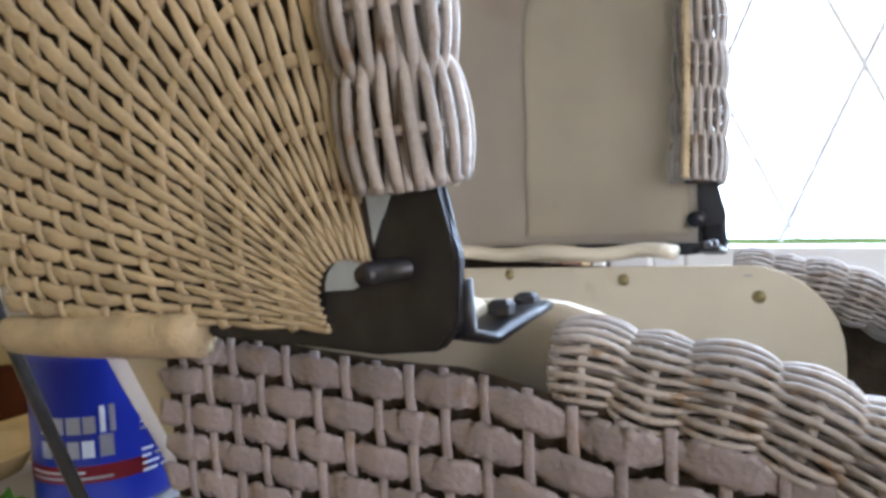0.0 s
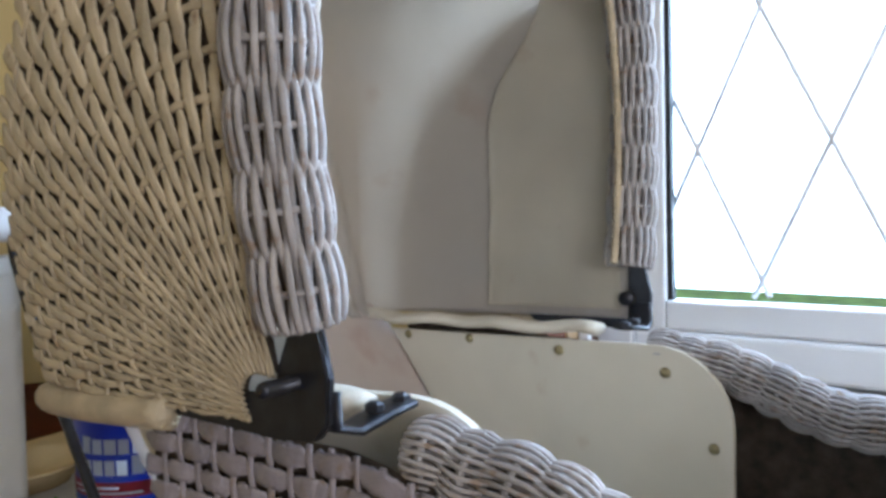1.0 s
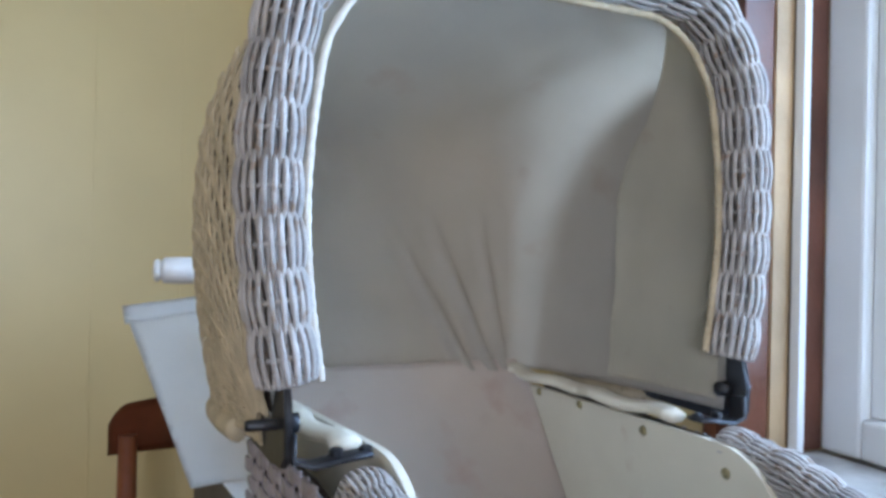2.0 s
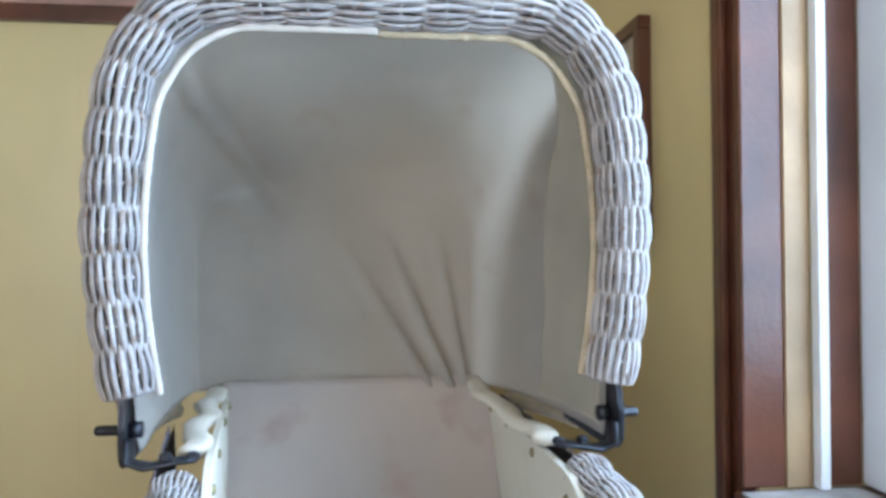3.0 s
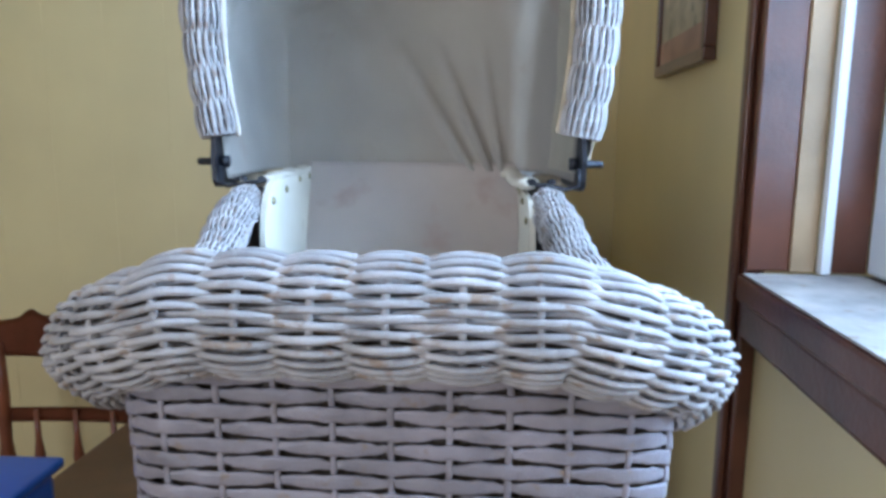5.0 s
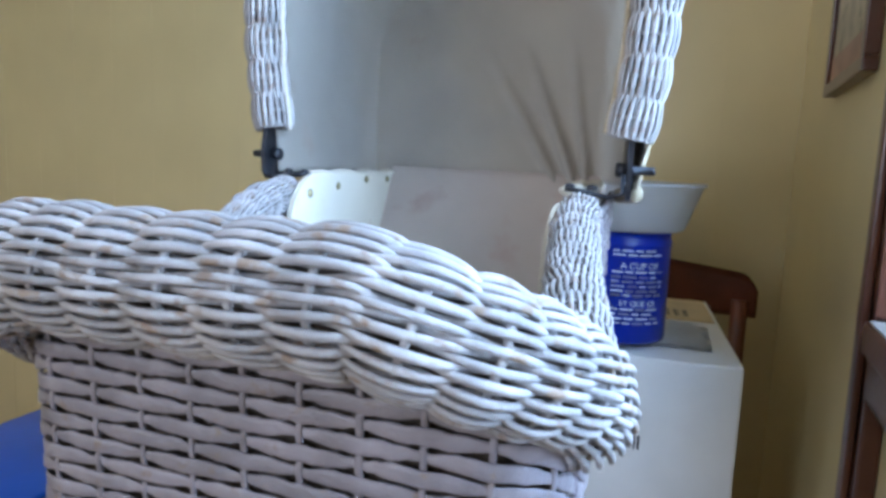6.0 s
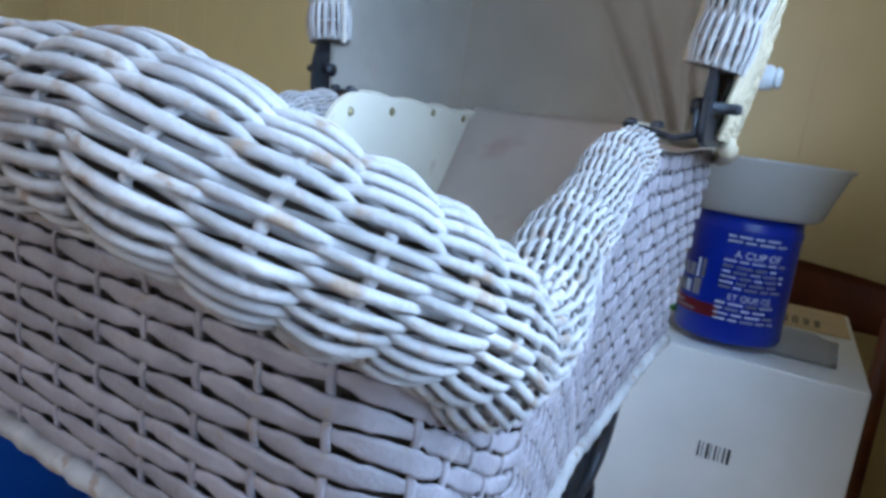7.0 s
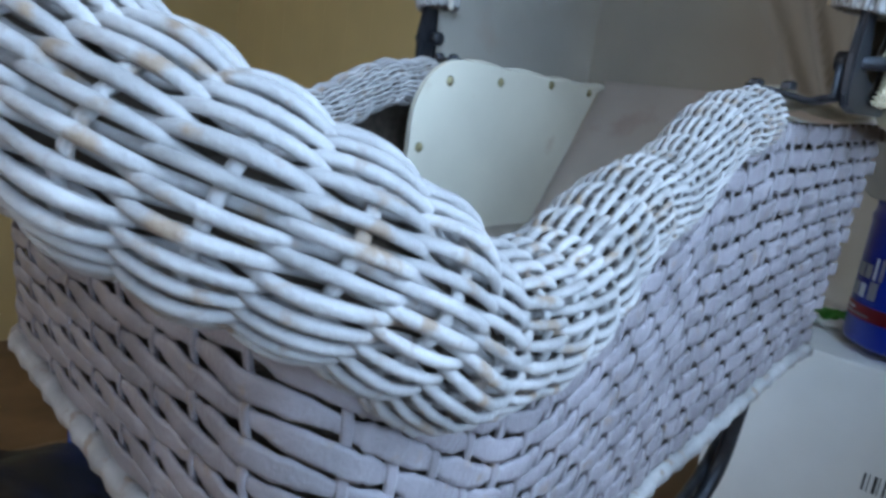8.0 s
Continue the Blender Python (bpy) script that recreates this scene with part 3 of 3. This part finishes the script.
# lining boards of the basket
def board(sg):
    b = bmesh.new()
    outline = []
    u0, u1, z0, z1, rc = (-0.072, 0.165, 1.15, 1.259, 0.042) if sg > 0 else (-0.052, 0.165, 1.15, 1.268, 0.042)
    base = 0.092 if sg > 0 else 0.085
    for i in range(9):
        a = math.pi / 2 * i / 8
        outline.append((u0 + rc - rc * math.sin(a), z1 - rc + rc * math.cos(a)))
    outline = [(u1, z1 - 0.004)] + outline + [(u0, z0), (0.088, z0)]
    fr = [b.verts.new(S(sg * (base + 0.085 * (u + 0.08) * (1 if sg > 0 else 0.3)), u, z)) for u, z in outline]
    bk = [b.verts.new(S(sg * (base + 0.004 + 0.085 * (u + 0.08) * (1 if sg > 0 else 0.3)), u, z)) for u, z in outline]
    b.faces.new(fr)
    b.faces.new(bk[::-1])
    n = len(fr)
    for i in range(n):
        b.faces.new((fr[i], fr[(i + 1) % n], bk[(i + 1) % n], bk[i]))
    ob = pp("lining_board", b, BOARD, None, "cream cloth-covered lining board with tacks", False)
    for u, z in ((0.097, 1.253), (0.030, 1.251), (-0.036, 1.244), (-0.062, 1.205), (0.150, 1.252)) if sg > 0 else ((0.093, 1.262), (0.030, 1.258), (-0.022, 1.254), (-0.043, 1.212), (0.150, 1.261)):
        m = Matrix.Translation(S(sg * (base - 0.0002 + 0.085 * (u + 0.08) * (1 if sg > 0 else 0.3)), u, z)) @ Matrix.Rotation(-sg * math.pi / 2, 4, "Y")
        pp("tack", turned([(0.0001, 0.0019), (0.0022, 0.0014), (0.0032, 0.0)], 14, m=m), BRASS, ob)


board(-1)
board(1)
pp("seat_back", sheet(lambda a, b: S(lerp(-0.097, 0.117, a) * lerp(0.97, 1.0, b), 0.095 + 0.087 * b + 0.0016 * noise.noise(Vector((a * 5, b * 4, 1))), lerp(1.155, 1.2735, b)), 30, 24, 0.002), PANEL, None, "stained cream cloth back panel")
pp("basket_floor", sheet(lambda a, b: S(lerp(-0.092, 0.1, a), lerp(-0.235, 0.098, b), 1.157 + 0.002 * noise.noise(Vector((a * 5, b * 6, 3)))), 20, 30, 0.004), CLOTH, None, "cloth-covered basket floor", False)


# padded cloth piping along the top of the boards
for sg in (-1, 1):
    b = bmesh.new()
    p = [S(sg * lerp(0.100, 0.104, i / 30) + 0.003 * math.sin(i * 0.5), lerp(0.004, 0.182, i / 30), 1.2655 + 0.0012 * math.sin(i * 0.7)) for i in range(31)]
    sweep(b, p, [Vector((0, 0, 1))] * 31, [0.016 + 0.0012 * math.sin(i * 1.3) for i in range(31)], [0.008] * 31, 10)
    pp("piping", b, BOARD, None, "stained cream cloth piping")


# iron hinges
def hinge(sg):
    x = sg * 0.131 if sg < 0 else 0.1355
    b = bmesh.new()
    out = [(-0.004, 1.308), (-0.004, 1.298), (0.000, 1.293), (0.003, 1.286), (0.003, 1.278), (0.009, 1.2750), (0.050, 1.2730), (0.060, 1.2725), (0.065, 1.268), (0.060, 1.2630), (0.002, 1.2610), (-0.013, 1.2625), (-0.018, 1.268), (-0.019, 1.284), (-0.015, 1.295), (-0.013, 1.308)]
    fr = [b.verts.new(S(x + sg * 0.004, u + 0.005, z)) for u, z in out]
    bk = [b.verts.new(S(x + sg * 0.0005, u + 0.005, z)) for u, z in out]
    b.faces.new(fr)
    b.faces.new(bk[::-1])
    n = len(fr)
    for i in range(n):
        b.faces.new((fr[i], fr[(i + 1) % n], bk[(i + 1) % n], bk[i]))
    bmesh.ops.bevel(b, geom=b.edges[:], offset=0.0008, segments=2, affect="EDGES")
    hg = pp("hinge", b, IRON, None, "dark iron hood hinge", False)
    m = Matrix.Translation(S(x - sg * 0.004, 0.0, 1.281)) @ Matrix.Rotation(sg * math.pi / 2, 4, "Y")
    pp("pivot_bolt", turned([(0.0045, -0.002), (0.0045, 0.004), (0.0028, 0.004), (0.0028, 0.020), (0.0022, 0.022)], 14, m=m), IRON, hg)
    b = bmesh.new()
    pts = [S(x - sg * 0.001, -0.008, 1.278), S(x - sg * 0.001, -0.009, 1.266), S(x - sg * 0.010, -0.010, 1.2635), S(x - sg * 0.026, -0.011, 1.2665), S(x - sg * 0.036, -0.011, 1.2675)]
    sweep(b, pts, [Vector((-sg, 0, 0.2)), Vector((-sg, 0, 1)), Vector((0, 0, 1)), Vector((0, 0, 1)), Vector((0, 0, 1))], 0.013, 0.003, 8, 0.5)
    pp("bracket", b, IRON, hg, "bent iron bracket")
    for d in (0.020, 0.034):
        pp("bolt", turned([(0.0034, 0), (0.0034, 0.0025), (0.002, 0.0035)], 6, m=Matrix.Translation(S(x - sg * d, -0.011, 1.2675))), IRON, hg, smooth=False)


hinge(-1)
hinge(1)

# ---------------------------------------------------------------- pram chassis and handle


def rod(points, dia, steps=8):
    """A smooth round rod through a few points."""
    pts = [Vector(p) for p in points]
    out = []
    n = len(pts)
    for i in range(n - 1):
        p0, p1, p2, p3 = pts[max(0, i - 1)], pts[i], pts[i + 1], pts[min(n - 1, i + 2)]
        for k in range(steps):
            t = k / steps
            out.append(0.5 * ((2 * p1) + (p2 - p0) * t + (2 * p0 - 5 * p1 + 4 * p2 - p3) * t * t + (3 * p1 - p0 - 3 * p2 + p3) * t ** 3))
    out.append(pts[-1])
    return sweep(bmesh.new(), out, [Vector((0.31, 0.2, 0.93)).normalized()] * len(out), dia, dia, 10)


for sg in (-1, 1):
    pp("handle_rod", rod([S(sg * 0.045, 0.350, 1.338), S(sg * 0.050, 0.343, 1.312), S(sg * 0.062, 0.26, 1.20), S(sg * 0.090, 0.10, 1.06), S(sg * 0.095, -0.02, 1.03)], 0.0065), IRON, None, "black iron handle rod")
    pp("side_strap", rod([S(sg * 0.100, 0.11, 1.165), S(sg * 0.104, 0.08, 1.10), S(sg * 0.098, 0.05, 1.03), S(sg * 0.095, -0.17, 1.03)], 0.009), IRON, None, "black iron side strap")
m = Matrix.Translation(S(0, 0.350, 1.338)) @ Matrix.Rotation(math.pi / 2, 4, "Y")
grip = pp("handle_grip", turned([(0.008, -0.140), (0.0115, -0.137), (0.012, -0.125), (0.012, 0.125), (0.0115, 0.137), (0.008, 0.140)], 20, m=m), WHITEPAINT, None, "white painted wooden handle grip")
for sg in (-1, 1):
    pp("grip_end", turned([(0.0085, 0.0), (0.0105, 0.002), (0.0085, 0.005), (0.004, 0.006)], 16, m=m @ Matrix.Translation((0, 0, sg * 0.1405)) @ (Matrix.Rotation(math.pi, 4, "X") if sg < 0 else Matrix())), WHITEPAINT, grip)
for u in (-0.16, 0.07):
    pp("axle", rod([S(-0.135, u, 0.856), S(0.135, u, 0.856)], 0.008), IRON, None, "iron axle")
    for sg in (-1, 1):
        pp("spring", rod([S(sg * 0.095, u, 0.856), S(sg * 0.095, u - 0.02, 0.93), S(sg * 0.095, u + 0.02, 1.0), S(sg * 0.095, u, 1.03)], 0.007), IRON, None)
        mw = Matrix.Translation(S(sg * 0.135, u, 0.856)) @ Matrix.Rotation(math.pi / 2, 4, "Y")
        wheel = pp("wheel", turned([(0.012, -0.008), (0.012, 0.008)], 16, m=mw), IRON, None, "spoked wheel with a rubber tyre")
        b = bmesh.new()
        ring = [mw @ Vector((0.085 * math.cos(2 * math.pi * i / 40), 0.085 * math.sin(2 * math.pi * i / 40), 0)) for i in range(41)]
        c = mw.translation
        sweep(b, ring, [(p - c).normalized() for p in ring], 0.008, 0.010, 8)
        pp("tyre", b, BLACK, wheel)
        for i in range(10):
            a = 2 * math.pi * i / 10
            pp("spoke", rod([mw @ Vector((0.01 * math.cos(a), 0.01 * math.sin(a), 0)), mw @ Vector((0.082 * math.cos(a), 0.082 * math.sin(a), 0))], 0.0025, 2), IRON, wheel)

# ---------------------------------------------------------------- carton and what stands on it
CM = Matrix.Translation((0.062, 0.640, 0.766)) @ Matrix.Rotation(radians(7), 4, "Z")
carton = empty("carton", CM, label="white cardboard carton with a tan vented top on the table", category="box")
H = 0.279
bm = box(-0.152, 0.152, -0.215, 0.215, 0, H, 0.003)
bm.faces.ensure_lookup_table()
for f in bm.faces:
    c = f.calc_center_median()
    if f.normal.x < -0.7 and c.x < -0.14:
        f.material_index = 1
part("carton_body", bm, (CARTON, GREYCARD), carton, smooth=False)
part("carton_top", box(-0.145, 0.145, 0.03, 0.208, H + 0.0004, H + 0.002), CARTONTOP, carton, "tan card top flap", False)
for i in range(5):
    for j in range(3):
        x, y = 0.045 + i * 0.014, 0.06 + j * 0.018
        part("vent_hole", box(x, x + 0.008, y, y + 0.009, H + 0.0022, H + 0.0026), BLACK, carton, smooth=False)
for i, w in enumerate((2, 1, 3, 1, 2, 1, 2, 3)):
    part("printed_bar", box(0.002 + i * 0.0045, 0.002 + i * 0.0045 + w * 0.001, -0.2156, -0.2151, 0.158, 0.176), BLACK, carton, smooth=False)


def on_carton(name, m, **tags):
    return empty(name, CM @ Matrix.Translation((0, 0, H)) @ m, **tags)


papers = on_carton("paper_stack", pose(0.0, 0, 0), label="loose white papers lying on the carton", category="paper")
for i, (x, y, r) in enumerate(((0.03, -0.08, 2), (0.035, -0.082, -3), (0.025, -0.078, 6))):
    part("sheet", sheet(lambda a, b, i=i: Vector((lerp(-0.09, 0.09, a), lerp(-0.07, 0.07, b), 0.001 + 0.0016 * i + 0.004 * abs(noise.noise(Vector((a * 2, b * 2, i)))) * a)), 14, 12, 0.0004), PAPER, papers).matrix_local = pose(x, y, 0, 0, 0, r)

# coffee tub
can = empty("coffee_tub", Matrix.Translation((0.079, 0.502, 0.766 + H + 0.0085)), label="blue plastic coffee tub with a red band", category="tub")
R = 0.060
body = part("tub_body", turned([(R - 0.006, 0), (R - 0.002, 0.002), (R, 0.006), (R, 0.125), (R + 0.001, 0.128), (R + 0.001, 0.132), (R - 0.001, 0.136), (R - 0.001, 0.146)], 64), BLUE, can)


def wrap(a0, a1, z0, z1, r, n=24):
    """A thin label wrapped round the tub, angles in degrees."""
    return sheet(lambda a, b: Vector((r * math.cos(radians(lerp(a0, a1, a))), r * math.sin(radians(lerp(a0, a1, a))), lerp(z0, z1, b))), n, 1, 0.0002)


part("red_band", wrap(-262, -92, 0.028, 0.042, R + 0.0004, 40), RED, body, "red printed band")
# two words that stand for the maker's mark, as plain shapes
for k, (a0, a1, z0, z1) in enumerate(((-216, -206, 0.066, 0.082), (-204, -194, 0.066, 0.080), (-192, -181, 0.066, 0.080), (-179, -170, 0.066, 0.080), (-167, -163, 0.066, 0.088), (-160, -156, 0.066, 0.088),
                                   (-216, -206, 0.046, 0.060), (-204, -194, 0.046, 0.060), (-192, -183, 0.046, 0.060), (-181, -172, 0.046, 0.060), (-168, -158, 0.046, 0.064))):
    part("white_mark", wrap(a0 + 42, a1 + 42, z0 + 0.003, z1 + 0.003, R + 0.0004, 6), WHITEPRINT, body)
for k in range(2):
    part("white_mark", wrap(-190, -138 + 20 * k, 0.036 - 0.005 * k, 0.038 - 0.005 * k, R + 0.0007, 8), WHITEPRINT, body)


def tub_text(txt, size, a_mid, z):
    b = text_mesh(txt, size, Matrix(), 0.0)
    xs = [v.co.x for v in b.verts]
    mid = (min(xs) + max(xs)) / 2
    for v in b.verts:
        a = radians(a_mid) + (v.co.x - mid) / R
        v.co = Vector(((R + 0.0006) * math.cos(a), (R + 0.0006) * math.sin(a), z + v.co.y))
    return b


part("lettering", tub_text("A CUP OF", 0.0115, -62, 0.100), WHITEPRINT, body)
part("lettering", tub_text("ET QUE CE", 0.0098, -62, 0.052), WHITEPRINT, body)
for k, z in enumerate((0.122, 0.1165, 0.0945, 0.088, 0.082, 0.076, 0.070, 0.0645, 0.046, 0.040, 0.034, 0.028)):
    n = 4 + k % 3
    a = -96
    for q in range(n):
        w = 8 + (k * 7 + q * 5) % 9
        part("print_line", wrap(a, min(a + w, -30), z, z + 0.0026, R + 0.0005, 4), WHITEPRINT, body)
        a += w + 3
        if a > -34:
            break
lid = empty("plastic_bowl", Matrix.Translation((0.080, 0.504, 0.766 + H + 0.0085 + 0.147)), label="frosted clear plastic bowl on the coffee tub", category="bowl")
part("bowl", turned([(0.001, 0), (0.068, 0.0), (0.074, 0.004), (0.093, 0.058), (0.097, 0.060), (0.097, 0.063), (0.091, 0.060), (0.071, 0.005), (0.001, 0.003)], 48, caps=False), TUB, lid)
blk = on_carton("grey_clip", pose(0.050, -0.075, 0.007), label="small grey clip lying by the coffee tub", category="clip")
part("clip_body", box(-0.008, 0.008, -0.01, 0.01, 0, 0.018, 0.003), GREYCARD, blk)
sh = on_carton("paper_bag", pose(-0.150, 0.000, 0.0015, 0, 0, -14), label="white paper bag standing on the carton", category="bag")
part("bag_body", sheet(lambda a, b: Vector((lerp(-0.045, 0.10, a) * lerp(1.0, 1.05, b) - 0.085 * b * (1 - a), 0.02 * math.sin(3.1 * a) + 0.012 * b + 0.004 * noise.noise(Vector((a * 4, b * 4, 2))), lerp(0, 0.235, b) + 0.030 * a * b)), 20, 20, 0.001), PAPER, sh)
part("folded_edge", sheet(lambda a, b: Vector((lerp(-0.045, 0.10, a) * 1.05 - 0.085 * (1 - a) + 0.004 * b, 0.02 * math.sin(3.1 * a) + 0.008 - 0.004 * b, 0.235 + 0.030 * a - 0.022 * b)), 20, 4, 0.001), PAPER, sh, "folded top edge")
tray = on_carton("wooden_dish", pose(-0.02, 0.05, 0.0025), label="round tan wooden dish lying on the carton", category="dish")
part("dish", turned([(0.001, 0), (0.05, 0), (0.062, 0.02), (0.066, 0.022), (0.062, 0.024), (0.048, 0.006), (0.001, 0.005)], 40, caps=False), CARTONTOP, tray)
gr = on_carton("green_wrapper", pose(-0.085, -0.085, 0.001), label="crumpled green and white wrapper on the carton", category="wrapper")
part("wrapper", sheet(lambda a, b: Vector((lerp(-0.035, 0.035, a), lerp(-0.02, 0.02, b), 0.012 + 0.012 * noise.noise(Vector((a * 5, b * 4, 9))))), 16, 12, 0.0008), GREEN, gr, smooth=False)
part("wrapper_inside", sheet(lambda a, b: Vector((lerp(-0.03, 0.045, a), lerp(-0.045, -0.015, b), 0.008 + 0.008 * noise.noise(Vector((a * 5, b * 4, 4))))), 16, 12, 0.0008), PAPER, gr, smooth=False)

# ---------------------------------------------------------------- chairs


def chair(m, width, top, seat_h, label, wave=1.0):
    ch = empty("dining_chair", m, label=label, category="chair", group="chairs round the table")
    w = width / 2
    part("seat", box(-w - 0.02, w + 0.02, -0.40, 0.0, seat_h - 0.03, seat_h, 0.01), CHAIRWOOD, ch)
    for x in (-w + 0.02, w - 0.02):
        part("leg", turned([(0.015, 0), (0.021, 0.12), (0.016, 0.2), (0.023, 0.3), (0.018, seat_h - 0.028)], 14, m=Matrix.Translation((x, -0.36, 0))), CHAIRWOOD, ch)
        part("leg", turned([(0.015, 0), (0.021, 0.12), (0.016, 0.2), (0.023, 0.3), (0.018, seat_h - 0.028)], 14, m=Matrix.Translation((x, -0.04, 0))), CHAIRWOOD, ch)
        part("back_post", turned([(0.015, seat_h), (0.018, seat_h + 0.1), (0.013, seat_h + 0.14), (0.017, seat_h + 0.25), (0.015, top - 0.07)], 14, m=Matrix.Translation((x * 1.02, -0.02, 0))), CHAIRWOOD, ch)

    def crest(a, b):
        x = lerp(-w - 0.015, w + 0.015, a)
        q = abs(2 * a - 1)
        edge = wave * 0.020 * math.exp(-((q - 0.62) / 0.07) ** 2) + 0.012 * math.cos(q * 2.2) - 0.030 * max(0, q - 0.88) / 0.12 * max(0, q - 0.88) / 0.12
        low = top - 0.105 - 0.004 * math.cos(q * 3)
        return Vector((x, -0.02 + 0.03 * (1 - q * q), lerp(low, top - 0.012 + edge, b)))
    b = sheet(crest, 60, 6, 0.02)
    part("crest_rail", b, CHAIRWOOD, ch, "shaped crest rail")
    part("lower_rail", sheet(lambda a, b: Vector((lerp(-w, w, a), -0.02 + 0.03 * (1 - (2 * a - 1) ** 2), lerp(top - 0.262, top - 0.226, b))), 24, 3, 0.016), CHAIRWOOD, ch)
    n = 5
    for i in range(n):
        x = lerp(-w, w, (i + 1) / (n + 1))
        y = -0.028 + 0.03 * (1 - (2 * (i + 1) / (n + 1) - 1) ** 2)
        part("spindle", turned([(0.006, seat_h), (0.008, seat_h + 0.05), (0.012, seat_h + 0.11), (0.007, seat_h + 0.15), (0.006, top - 0.23)], 12, m=Matrix.Translation((x, y, 0))), CHAIRWOOD, ch)
    return ch


chair(Matrix.Translation((-0.823, 0.93, 0)) @ Matrix.Rotation(radians(-1), 4, "Z"), 0.545, 0.890, 0.44, "cherry-brown wooden chair with a shaped crest rail")
chair(Matrix.Translation((0.016, 0.99, 0)) @ Matrix.Rotation(radians(1), 4, "Z"), 0.49, 1.106, 0.46, "tall brown wooden chair in the room corner", 0.0)

# ---------------------------------------------------------------- pictures


def picture(name, m, w, h, rim, label, material):
    pc = empty(name, m, label=label, category="picture")
    for x0, x1, z0, z1 in ((-w / 2, w / 2, 0, rim), (-w / 2, w / 2, h - rim, h), (-w / 2, -w / 2 + rim, rim, h - rim), (w / 2 - rim, w / 2, rim, h - rim)):
        part("frame_strip", box(x0, x1, 0, 0.016, z0, z1, 0.002), DARKWOOD, pc, smooth=False)
    part("print", box(-w / 2 + rim, w / 2 - rim, 0.004, 0.010, rim, h - rim), material, pc, smooth=False)
    return pc


picture("framed_picture", pose(-0.595, WY, 1.871, 0, 0, 180), 0.50, 0.38, 0.036, "dark wood framed pinkish print on the wall", PINKPRINT)
pic = picture("framed_picture", pose(WX, 0.520, 1.390, 0, 0, 90), 0.290, 0.262, 0.016, "dark framed sepia print on the yellow wall", PRINT)
part("mount", box(-0.128, 0.128, 0.0102, 0.0108, 0.017, 0.05), PINKPRINT, pic, "brown lower border", False)

# ---------------------------------------------------------------- things on the table's near side
tote = empty("blue_tote", pose(-0.50, 0.03, 0.766, 0, 0, 3), label="bright blue plastic storage box on the table", category="box")
part("tote_body", box(-0.09, 0.09, -0.14, 0.14, 0, 0.160, 0.012), BRIGHTBLUE, tote)
part("tote_rim", box(-0.097, 0.097, -0.147, 0.147, 0.1602, 0.172, 0.004), BRIGHTBLUE, tote)
bag = empty("black_bag", pose(-0.36, -0.25, 0.766), label="black cloth bag lying on the table", category="bag")
b = bmesh.new()
bmesh.ops.create_icosphere(b, subdivisions=4, radius=1)
for v in b.verts:
    n = noise.noise(v.co * 1.8) * 0.16 + noise.noise(v.co * 4) * 0.06
    v.co = Vector((v.co.x * 0.13, v.co.y * 0.15, max(0, (v.co.z + 0.55)) * 0.085)) * (1 + n)
part("bag_body", b, BLACK, bag)
